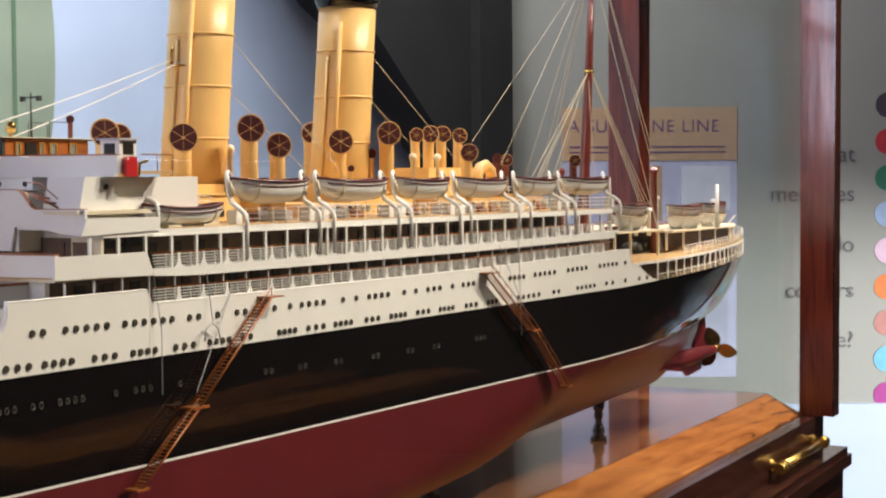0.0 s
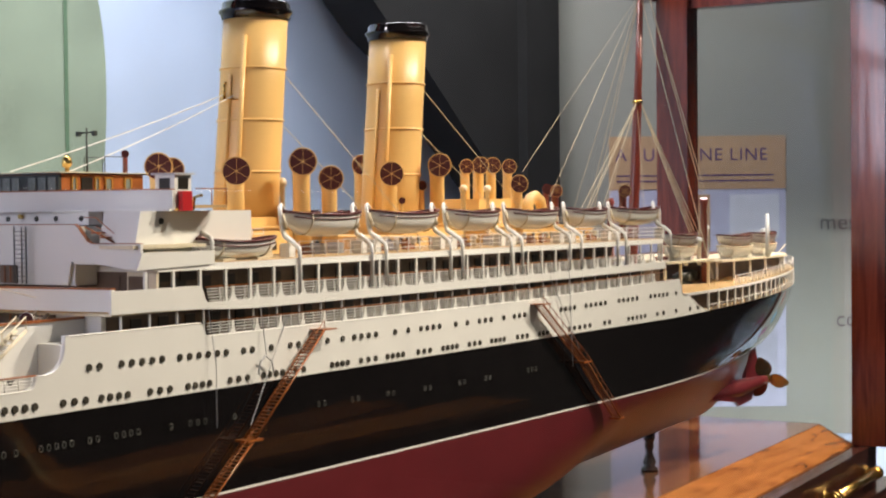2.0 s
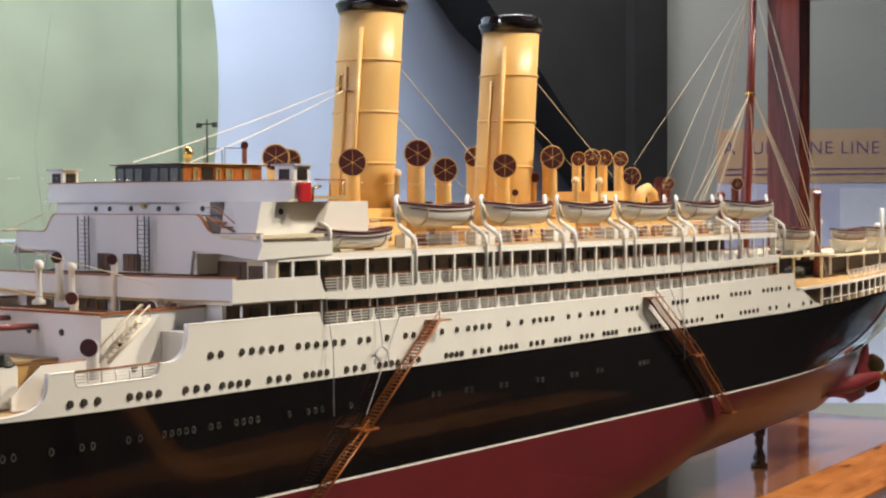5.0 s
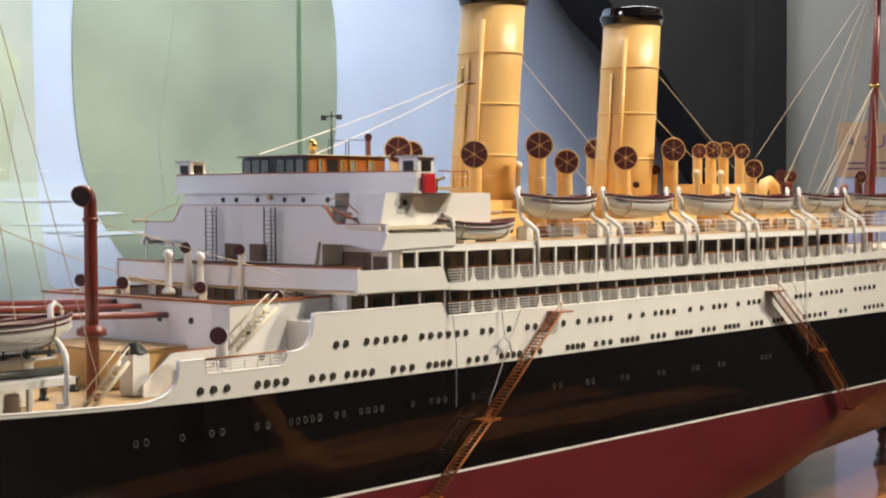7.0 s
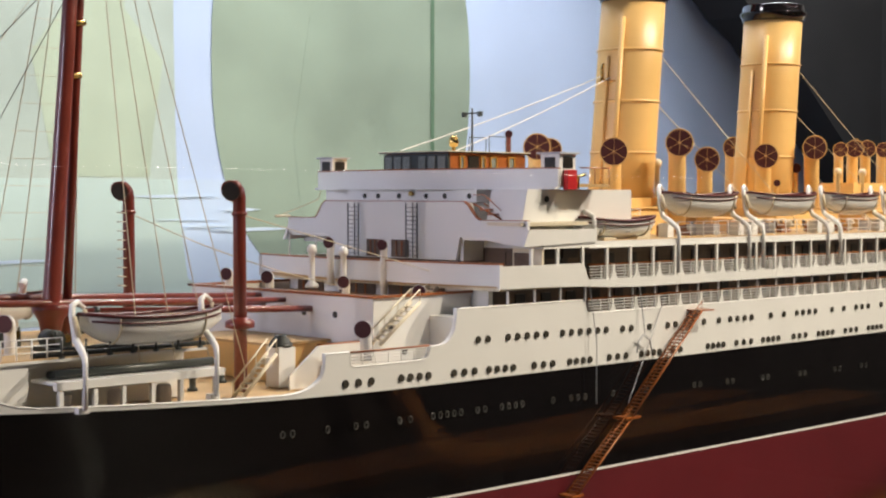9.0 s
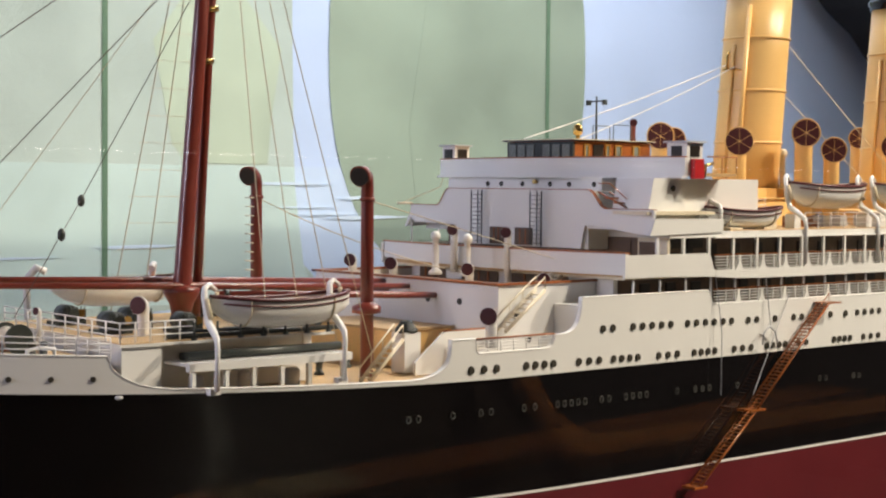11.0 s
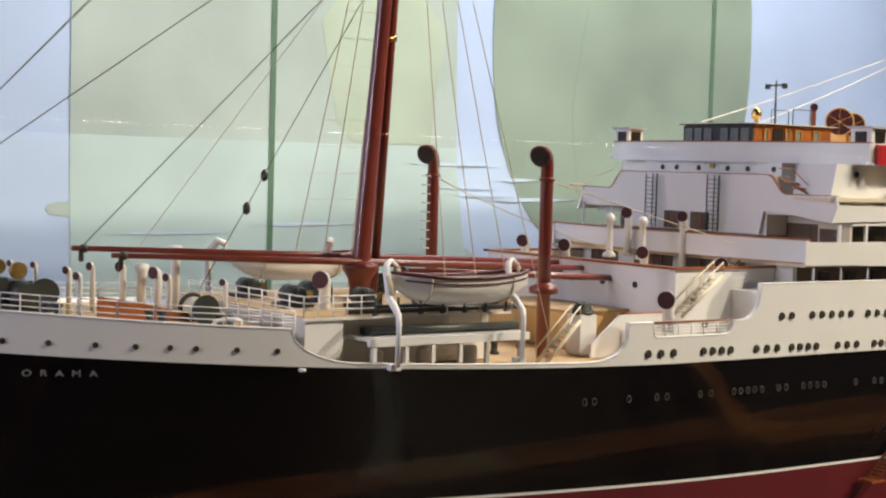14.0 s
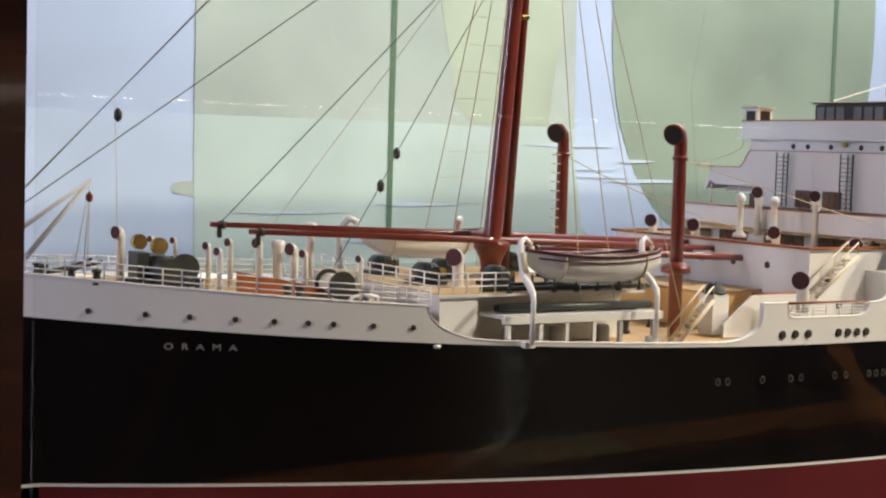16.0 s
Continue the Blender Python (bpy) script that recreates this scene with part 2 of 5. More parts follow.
# The mural: sea, sails and posts painted as flat shapes on the wall.
mural = thing("mural", "flat painted mural of green sails on blue sea", "mural", kind="structure")
part("sea", Shape().slab([(-4.1, -0.9), (5.5, -0.9), (5.5, 0.70), (-4.1, 0.68)], 1.6585, 1.66), SEA, mural)
band = [(0.853, 2.6), (0.858, 0.545)]
band += [(0.835, 0.545), (0.812, 0.54), (0.806, 0.53), (0.815, 0.518), (0.862, 0.512), (0.862, 0.36), (0.90, 0.33)]
band += [(1.95, 0.36), (1.93, 0.42), (1.895, 0.45), (1.875, 0.62), (1.868, 0.75), (1.862, 1.05), (1.86, 2.6)]
part("tall_sail", Shape().slab(list(reversed(band)), 1.6575, 1.6585), PALEGREEN, mural, "pale green painted sail")
oval = [(2.44 + 0.464 * math.copysign(abs(math.cos(a)) ** 0.85, math.cos(a)), 1.0 + 0.62 * math.copysign(abs(math.sin(a)) ** 0.85, math.sin(a))) for a in np.linspace(0, 2 * math.pi, 56, endpoint=False)]
part("sail_foot", Shape().slab([(0.864, 0.36), (1.93, 0.36), (1.90, 0.45), (1.873, 0.64), (1.871, 0.69), (0.858, 0.69)], 1.6571, 1.6575), paint("mural_sea_green", (0.50, 0.65, 0.62), 0.75, vary=0.18, scale=3.5), mural)
part("round_sail", Shape().slab(oval, 1.6575, 1.6585), GREEN, mural, "rounded green painted sail")
figure = [(1.56, 0.695), (1.79, 0.695), (1.80, 0.80), (1.83, 0.98), (1.72, 1.10), (1.74, 1.30), (1.60, 1.36), (1.50, 1.25), (1.56, 1.10), (1.47, 0.98), (1.52, 0.74)]
part("sail_patch", Shape().slab(figure, 1.6568, 1.6575), LIME, mural, "faded yellow-green figure in the sail")
part("sail_patch", Shape().slab([(2.28, 0.5), (2.56, 0.5), (2.6, 0.9), (2.52, 1.2), (2.3, 1.15), (2.24, 0.8)], 1.6568, 1.6575), GREEN, mural)
for x, w in ((1.345, 0.014), (2.75, 0.014)):
    part("mural_post", Shape().box(x - w / 2, x + w / 2, 1.6555, 1.6563, 0.3, 2.6), DEEPGREEN, mural, "thin dark green painted post")

WAVE = paint("mural_pale_wave", (0.58, 0.72, 0.86), 0.75, vary=0.10, scale=5.0)
for k in range(26):
    x, z, w = random.uniform(0.95, 4.2), random.uniform(0.30, 0.66), random.uniform(0.08, 0.32)
    h = random.uniform(0.002, 0.007)
    part("painted_wave", Shape().slab([(x, z), (x + w * 0.3, z - h), (x + w * 0.7, z - h * 0.6), (x + w, z + h * 0.2), (x + w * 0.6, z + h), (x + w * 0.25, z + h * 0.7)], 1.6560, 1.6566), WAVE, mural)

# The dark slanting soffit that cuts across the end of the mural.
soffit = Shape().slab([(3.86, 1.345), (3.99, 1.245), (4.13, 1.175), (4.35, 0.995), (4.57, 0.82), (4.86, 0.60), (5.045, 0.47), (5.045, 2.9), (2.6, 2.9), (3.3, 2.0)], 1.40, 1.60)
tagged(part("slanting_soffit", soffit, SOFFIT), "black slanting soffit before the mural's end", "panel", kind="structure")
tagged(part("dark_column", Shape().box(4.80, 5.052, 1.36, 1.62, FLOOR_Z, 2.9), BLACKCLOTH), "matt black square column at the wall's end", "column", kind="structure")

# The display wall past the stern, askew to the ship.
WALL = Matrix(((0.548, 0.836, 0, -0.3 + 6.3 * 0.836), (-0.836, 0.548, 0, -1.58 + 6.3 * 0.548), (0, 0, 1, 0), (0, 0, 0, 1)))


def on_wall(ob):
    ob.matrix_world = WALL
    return ob


on_wall(setting("wall_display", Shape().box(0.2, 2.4, 0.0, 0.1, -0.28, TOP_Z), paint("display_wall_grey", (0.27, 0.28, 0.26), 0.85, vary=0.04, scale=3), "pale grey display wall with printed words", "wall"))
on_wall(setting("wall_foot", Shape().box(0.2, 2.4, -0.02, 0.1, FLOOR_Z, -0.28), paint("pale_blue_paint", (0.40, 0.48, 0.62), 0.8, vary=0.05, scale=3), "pale blue painted foot of the display wall", "wall"))


def lettering(name, text, size, x, z, mat, parent, align="LEFT", y=-0.004, label=""):
    cu = bpy.data.curves.new(name, "FONT")
    cu.body, cu.size, cu.align_x, cu.extrude = text, size, align, 0.0005
    cu.materials.append(mat)
    ob = new(name, cu)
    ob.parent = parent
    ob.matrix_basis = pose(x, y, z, 90, 0, 0)
    if label:
        ob["label"] = label
    return ob


words = on_wall(thing("wall_lettering", "dark grey printed question on the display wall", "lettering"))
for text, z in (("What", 0.715), ("messages", 0.553), ("do", 0.345), ("colours", 0.158), ("e?", -0.047)):
    lettering("word", text, 0.094, 1.895, z, GREYINK, words, "RIGHT")
chart = on_wall(thing("colour_dots", "column of round coloured paper dots on the wall", "dots"))
DOTS = ((0.05, 0.04, 0.06), (0.42, 0.03, 0.05), (0.03, 0.16, 0.10), (0.30, 0.42, 0.62), (0.60, 0.42, 0.55), (0.60, 0.16, 0.04), (0.35, 0.16, 0.14), (0.12, 0.36, 0.55), (0.28, 0.03, 0.20))
for k, colour in enumerate(DOTS):
    z = 0.945 - k * 0.149
    pts = [(2.03 + 0.052 * math.cos(a), z + 0.052 * math.sin(a)) for a in np.linspace(0, 2 * math.pi, 28, endpoint=False)]
    part("dot", Shape().slab(pts, -0.003, -0.0005), paint("dot_paper", colour, 0.7), chart)
poster = on_wall(thing("poster", "tan and lilac shipping poster on the display wall", "poster"))
part("sheet", Shape().box(0.69, 1.408, -0.004, -0.0005, -0.165, 0.938), LILAC, poster)
part("title_band", Shape().box(0.69, 1.408, -0.007, -0.0042, 0.722, 0.938), TAN, poster, "tan band with a purple title")
title = lettering("title", "A SUNSHINE LINE", 0.072, 0.715, 0.838, INK, poster, y=-0.0085)
title.data.space_character = 1.10
for k in range(2):
    part("small_print", Shape().box(0.72, 1.36, -0.009, -0.0072, 0.775 - 0.022 * k, 0.781 - 0.022 * k), INK, poster)
part("picture", Shape().box(0.90, 1.10, -0.007, -0.0042, 0.48, 0.70), TAN, poster)
part("picture", Shape().box(1.18, 1.38, -0.007, -0.0042, 0.52, 0.70), paint("poster_pale", (0.55, 0.58, 0.68), 0.6), poster)
part("picture", Shape().box(1.20, 1.37, -0.007, -0.0042, -0.10, 0.30), paint("poster_grey_lilac", (0.34, 0.36, 0.46), 0.6, vary=0.3, scale=14), poster)

# ---- the display case, turned a little against the ship ----
CASE = Matrix.Translation((-0.107, -0.42, 0)) @ Matrix.Rotation(math.atan2(0.265, 4.11), 4, "Z")
LEN, WIDE, CASE_TOP, RAIL = 4.13, 0.625, 1.245, -0.03
case = thing("display_case", "mahogany framed glass case on a dark plinth", "display case")
case.matrix_world = CASE
part("cabinet", Shape().box(-0.10, LEN + 0.13, -0.09, WIDE + 0.09, FLOOR_Z, -0.19), DARKWOOD, case, "dark panelled mahogany cabinet")
part("moulding", Shape().box(-0.12, LEN + 0.15, -0.11, WIDE + 0.11, -0.188, -0.155).box(-0.11, LEN + 0.14, -0.10, WIDE + 0.10, -0.155, -0.135), DARKWOOD, case, "dark stepped mahogany moulding")
part("bottom_rail", Shape().box(-0.06, LEN + 0.075, -0.045, 0.0, -0.133, RAIL).box(-0.06, LEN + 0.075, WIDE, WIDE + 0.045, -0.133, RAIL).box(-0.06, 0, 0.0, WIDE, -0.133, RAIL).box(LEN + 0.01, LEN + 0.075, 0, WIDE, -0.133, RAIL), DARKWOOD, case)
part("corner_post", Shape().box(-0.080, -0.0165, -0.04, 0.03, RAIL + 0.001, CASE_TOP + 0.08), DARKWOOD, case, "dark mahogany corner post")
for u0, u1, v0, v1 in ((LEN, LEN + 0.06, -0.088, 0.006), (-0.06, 0, WIDE - 0.06, WIDE + 0.04), (LEN - 0.03, LEN + 0.06, WIDE - 0.142, WIDE - 0.045)):
    part("corner_post", Shape().box(u0, u1, v0, v1, RAIL + 0.001, CASE_TOP + 0.08), MAHOG, case, "polished red mahogany corner post")
# Added plate in darker wood: paints the post's unlit side.
part("post_shade_face", Shape().box(LEN - 0.002, LEN + 0.062, -0.0925, -0.0885, RAIL + 0.001, CASE_TOP + 0.08), DARKWOOD, case, "thin plate that colours the stern post's unlit outer face dark")
part("top_rail", Shape().box(0, LEN, -0.04, 0.02, CASE_TOP + 0.02, CASE_TOP + 0.08).box(0, LEN - 0.03, WIDE - 0.05, WIDE, CASE_TOP + 0.02, CASE_TOP + 0.08), MAHOG, case)
part("end_rail", Shape().box(LEN + 0.002, LEN + 0.055, 0.036, WIDE - 0.143, CASE_TOP, CASE_TOP + 0.079), MAHOG, case, "red mahogany rail over the end pane")
for shape in (Shape().box(0.0, LEN, -0.016, -0.012, RAIL + 0.002, CASE_TOP + 0.02), Shape().box(LEN + 0.028, LEN + 0.032, 0.036, WIDE - 0.143, RAIL + 0.002, CASE_TOP), Shape().box(-0.03, -0.026, 0.031, WIDE - 0.061, RAIL + 0.002, CASE_TOP + 0.02)):
    ob = part("pane", shape, GLASS, case, "clear polished glass pane")
    ob.visible_shadow = False
# the inside floor: a raised panel with bevelled borders
p0, p1, q0, q1, zi = 0.10, LEN - 0.055, 0.082, WIDE - 0.10, 0.035
part("raised_panel", Shape().box(p0, p1, q0, q1, RAIL, zi), PANEL, case, "polished honey-brown raised floor panel")
for quad in ([(0.001, 0.001), (LEN, 0.001), (p1, q0), (p0, q0)], [(LEN, 0.001), (LEN, WIDE), (p1, q1), (p1, q0)], [(LEN, WIDE), (0.001, WIDE), (p0, q1), (p1, q1)], [(0.001, WIDE), (0.001, 0.001), (p0, q0), (p0, q1)]):
    s = Shape()
    (a, b), (c, d), (e, f), (g, h) = quad
    s.v += [(a, b, RAIL + 0.004), (c, d, RAIL + 0.004), (e, f, zi - 0.002), (g, h, zi - 0.002), (a, b, RAIL - 0.03), (c, d, RAIL - 0.03), (e, f, RAIL - 0.03), (g, h, RAIL - 0.03)]
    for q in ((0, 1, 2, 3), (7, 6, 5, 4), (0, 4, 5, 1), (1, 5, 6, 2), (2, 6, 7, 3), (3, 7, 4, 0)):
        s.face(*q)
    part("bevelled_border", s, PLINTH, case, "bevelled polished border of the case floor")
handle = part("handle", Shape().tube([(LEN - 0.50, -0.075, -0.095), (LEN - 0.02, -0.075, -0.095)], 0.013, 12), BRASS, case, "round brass bar handle")
for u in (LEN - 0.47, LEN - 0.05):
    part("bracket", Shape().tube([(u, -0.045, -0.095), (u, -0.052, -0.095), (u, -0.06, -0.095)], [0.024, 0.02, 0.012], 12).tube([(u - 0.014, -0.075, -0.095), (u + 0.014, -0.075, -0.095)], 0.018, 12), BRASS, handle)

# ---- the ship model ----
WL, KEEL, BEAM = 0.291, 0.100, 0.238


def deck_half(x):
    y = BEAM * (1 - (1 - min(1, max(0, x) / 0.95)) ** 3)
    return y * (1 - min(1, max(0, (x - 2.87) / 0.915)) ** 2.15) ** 0.62


def water_half(x):
    y = BEAM * (1 - (1 - min(1, max(0, x - 0.03) / 1.0)) ** 2.0)
    return y * (1 - min(1, max(0, (x - 2.35) / 1.28)) ** 2.15)


def keel_z(x):
    z = KEEL + 0.12 * max(0, 1 - x / 0.10) ** 2
    z += 0.03 * smooth_step(2.3, 3.3, x) + 0.03 * smooth_step(3.26, 3.40, x) + 0.11 * smooth_step(3.46, 3.68, x)
    return z + 0.17 * max(0, (x - 3.60) / 0.25)


def paint_z(x):
    """Where the black topsides end."""
    return 0.428 + 0.032 * max(0, 1 - x / 0.85) ** 1.6 + 0.040 * max(0, (x - 2.6) / 1.4) ** 1.2


def half(x, z):
    zk, hw, hd = keel_z(x), water_half(x), deck_half(x)
    top = paint_z(x)
    if z <= zk:
        return 0.0
    if z < WL:
        p = 1.9 + 4.6 * smooth_step(0.1, 1.2, x) * (1 - smooth_step(1.55, 2.52, x)) - 0.52 * smooth_step(1.55, 2.52, x)
        return hw * (1 - (1 - (z - zk) / (WL - zk)) ** p) ** (1 / p)
    low = max(WL, zk)
    v = min(1.0, (z - low) / max(1e-4, top - low))
    return hw + (hd - hw) * v ** (1.1 - 0.65 * smooth_step(2.0, 3.6, x))


def sweep(u):
    """A quarter round that runs level first and upright last."""
    u = min(1.0, max(0.0, u))
    return 1 - math.sqrt(max(0.0, 1 - u * u))


def rail_z(x):
    """The top of the white plating."""
    if x < 0.36:
        return 0.478 + 0.024 * (1 - x / 0.36) ** 1.2
    low = paint_z(x) + 0.004
    z = low
    if x < 0.425:
        z += (0.478 - low) * sweep((0.425 - x) / 0.065)
    if x > 0.70:
        z += (0.459 - low) * sweep((x - 0.70) / 0.053)
    if x > 0.7535:
        z = 0.475
    if x > 0.789:
        z = 0.458 + 0.004 * sweep((0.796 - x) / 0.006) + 0.010 * sweep((x - 0.898) / 0.014)
    if x > 0.913:
        z = 0.473
    if x > 0.926:
        z += 0.028 * sweep((x - 0.926) / 0.03)
    if x > 0.9565:
        z = 0.515
    z += -0.018 * smooth_step(1.188, 1.20, x) + 0.008 * smooth_step(1.9, 2.65, x)
    if x > 2.65:
        z = 0.503 - 0.026 * smooth_step(2.65, 2.662, x) - (0.477 - paint_z(2.79) - 0.001) * smooth_step(2.655, 2.80, x)
    return z


ship = thing("ship_model", "builder's model of a two-funnelled ocean liner in white, black and red", "ship model")
XS = sorted(set([0.004, 0.012, 0.02, 0.03, 0.045, 0.06] + [round(v, 3) for v in np.linspace(0.08, 3.6, 120)] + [round(v, 3) for v in np.linspace(3.62, 3.781, 22)] + [0.355, 0.39, 0.425, 0.36, 0.365, 0.373, 0.383, 0.405, 0.70, 0.715, 0.728, 0.738, 0.746, 0.750, 0.753, 0.754, 0.772, 0.7885, 0.7895, 0.793, 0.797, 0.84, 0.898, 0.904, 0.909, 0.9125, 0.9135, 0.926, 0.935, 0.943, 0.949, 0.953, 0.956, 0.957, 0.97, 0.99, 1.187, 1.191, 1.194, 1.197, 1.201, 2.65, 2.656, 2.662, 2.70, 2.75, 2.80]))


def strake(lows, highs, n, grow=0.0, xs=None):
    s = Shape()
    for side in (-1, 1):
        rows = []
        for x in xs or XS:
            a, b = lows(x), highs(x)
            rows.append([(x, side * (half(x, a + (b - a) * k / n) + grow), a + (b - a) * k / n) for k in range(n + 1)])
        s.grid(rows if side < 0 else [list(reversed(r)) for r in rows])
    return s


part("bottom", strake(lambda x: min(keel_z(x), WL), lambda x: WL - 0.0015 if keel_z(x) < WL - 0.0015 else min(keel_z(x), WL), 14), RED, ship, "glossy dark red underwater hull")
part("waterline", strake(lambda x: WL - 0.0015, lambda x: WL + 0.0018, 1, 0.0006, [x for x in XS if keel_z(x) < WL - 0.004]), WHITE, ship, "thin white waterline stripe")
part("hull_side", strake(lambda x: max(WL + 0.001, keel_z(x)), paint_z, 8), BLACK, ship, "glossy black hull topsides")
plating = part("plating", strake(paint_z, rail_z, 5, 0.0012, [x for x in XS if x <= 2.80]), WHITE, ship, "white upper hull plating with round portholes")
# inner face and cap of the plating
part("bulwark_cap", Shape().grid([[(x, -deck_half(x) - 0.0018, rail_z(x)), (x, -deck_half(x) - 0.0018, rail_z(x) + 0.0012), (x, -deck_half(x) + 0.005, rail_z(x) + 0.0012), (x, -deck_half(x) + 0.005, min(rail_z(x), paint_z(x)) - 0.002)] for x in XS if x <= 2.80]).grid([[(x, deck_half(x) - 0.005, min(rail_z(x), paint_z(x)) - 0.002), (x, deck_half(x) - 0.005, rail_z(x) + 0.0012), (x, deck_half(x) + 0.0018, rail_z(x) + 0.0012), (x, deck_half(x) + 0.0018, rail_z(x))] for x in XS if x <= 2.80]), WHITE, ship)


def deck(name, x0, x1, z, mat=DECK, inset=0.004, n=24, label="", lift=None):
    s = Shape()
    xs = np.linspace(x0, x1, n)
    zz = lift or (lambda x: z)
    side = lambda x: max(0, half(x, zz(x) - 0.004) - inset)
    s.grid([[(x, -side(x), zz(x)), (x, side(x), zz(x))] for x in xs], smooth=False)
    s.grid([[(x, side(x), zz(x) - 0.004), (x, -side(x), zz(x) - 0.004)] for x in xs], smooth=False)
    return part(name, s, mat, ship, label)


deck("forecastle_deck", 0.006, 0.362, 0, label="pale planked forecastle deck", lift=lambda x: rail_z(min(x, 0.35)) - 0.004)
deck("well_deck", 0.30, 1.1, 0.4285, label="planked well deck")
deck("promenade_deck", 1.0, 2.65, 0.4895)

# portholes, on shared meshes
rim = Shape().tube([(0, 0, 0), (0, -0.0016, 0)], [0.0048, 0.0042], 14)
PORT = rim.mesh("porthole", paint("porthole_glass", (0.055, 0.05, 0.04), 0.2, vary=0.4))
ring = Shape()
ring.tube([(0.0045 * math.cos(a), -0.0004, 0.006 * math.sin(a)) for a in np.linspace(0, 2 * math.pi, 13)], 0.0009, 5)
SCUTTLE = ring.mesh("scuttle", paint("worn_scuttle_rim", (0.10, 0.10, 0.09), 0.4))


def ports(me, name, parent, xs, z, scale=1.0):
    for x in xs:
        zz = z(x) if callable(z) else z
        y = -half(x, zz) - (0.0014 if zz > paint_z(x) else 0.0016)
        a = math.degrees(math.atan2(deck_half(x + 0.01) - deck_half(x - 0.01), 0.02))
        piece(name, me, parent, pose(x, y, zz, 0, 0, -a) @ Matrix.Scale(scale, 4))


def runs(*groups):
    """Groups of (first x, count, pitch)."""
    return [x + k * p for x, n, p in groups for k in range(n)]


UPPER = runs((0.993, 2, 0.017), (1.046, 5, 0.0175), (1.148, 6, 0.0175), (1.270, 2, 0.018), (1.327, 1, 0), (1.368, 2, 0.018), (1.452, 1, 0), (1.488, 1, 0), (1.516, 4, 0.018), (1.62, 1, 0), (1.655, 1, 0), (1.69, 4, 0.0175), (1.79, 1, 0), (1.825, 1, 0), (1.862, 3, 0.0185), (1.94, 1, 0), (1.975, 3, 0.0175), (2.14, 4, 0.017), (2.235, 5, 0.0195), (2.37, 5, 0.0195), (2.51, 5, 0.0195), (2.63, 1, 0))
LOWER = runs((0.782, 3, 0.019), (0.866, 4, 0.0145), (0.952, 3, 0.0175), (1.012, 4, 0.0145), (1.094, 3, 0.0175), (1.162, 4, 0.0135), (1.242, 3, 0.0175), (1.31, 4, 0.0135), (1.38, 2, 0.017), (1.462, 4, 0.0125), (1.532, 3, 0.0185), (1.60, 4, 0.0135), (1.682, 3, 0.0165), (1.752, 4, 0.0135), (1.83, 3, 0.0165), (1.90, 4, 0.0135), (1.985, 3, 0.0165), (2.06, 3, 0.0145), (2.17, 5, 0.02), (2.31, 2, 0.02), (2.41, 5, 0.0185), (2.54, 2, 0.03), (2.63, 1, 0), (2.70, 1, 0), (2.74, 1, 0))
ports(PORT, "porthole", plating, UPPER, lambda x: 0.4765 - 0.004 * smooth_step(1.0, 1.4, x) + 0.006 * smooth_step(1.8, 2.6, x))
ports(PORT, "porthole", plating, LOWER, lambda x: 0.4405 - 0.0035 * smooth_step(0.8, 1.2, x) + 0.005 * smooth_step(2.0, 2.7, x))
ports(PORT, "porthole", plating, (0.062, 0.109, 0.146, 0.185, 0.219, 0.249, 0.272, 0.309, 0.347), lambda x: 0.4695 - 0.013 * x / 0.347, 0.62)
scuttles = part("hawse_lip", Shape().lathe((0.372, -half(0.372, 0.437) - 0.001, 0.4355), [(0, 0.002), (0.001, 0.004), (0.003, 0.004), (0.004, 0.002)], 8), WHITE, ship)
ports(SCUTTLE, "scuttle", scuttles, runs((0.70, 2, 0.013), (0.76, 1, 0), (0.80, 2, 0.015), (0.865, 2, 0.017), (0.918, 5, 0.0115), (0.992, 2, 0.013), (1.035, 4, 0.0125), (1.13, 1, 0), (1.165, 3, 0.014), (1.25, 1, 0), (1.32, 1, 0), (1.43, 2, 0.014), (1.51, 2, 0.014), (1.60, 2, 0.014), (1.70, 2, 0.014), (1.80, 2, 0.014), (1.88, 2, 0.014), (2.02, 3, 0.014)), lambda x: 0.391 - 0.014 * smooth_step(1.0, 1.9, x), 0.62)
name_plate = lettering("ship_name", "ORAMA", 0.0102, 0.0, 0.0, paint("worn_letter_white", (0.30, 0.29, 0.27), 0.5), ship, "CENTER")
name_plate.data.space_character = 2.25
nx, nz = 0.157, 0.4318
slope = math.degrees(math.atan2(half(nx + 0.03, nz) - half(nx - 0.03, nz), 0.06))
name_plate.matrix_basis = pose(nx, -half(nx, nz) - 0.003, nz, 90, 0, -slope) @ Matrix.Diagonal((1.15, 0.85, 1, 1))
# ---- superstructure ----
S = BEAM
HOUSE = [(1.06, -0.19), (2.66, -0.19), (2.66, 0.19), (1.06, 0.19)]
house = part("promenade_bulkhead", Shape().prism(HOUSE, 0.43, 0.5335), INNER, ship, "panelled bulkhead behind the promenade, shade in its colour")
house2 = part("upper_bulkhead", Shape().prism([(1.112, -0.185), (2.45, -0.185), (2.45, 0.185), (1.112, 0.185)], 0.5365, 0.583), INNER, ship, "panelled bulkhead behind the upper promenade, shade in its colour")
SILL = Shape().box(-0.009, 0.009, -0.002, 0, -0.011, 0.011).mesh("saloon_window", DARK)
for k in range(30):
    piece("saloon_window", SILL, house, pose(1.12 + 0.05 * k, -0.1902, 0.513))
    if k < 26:
        piece("saloon_window", SILL, house2, pose(1.16 + 0.049 * k, -0.1852, 0.562))
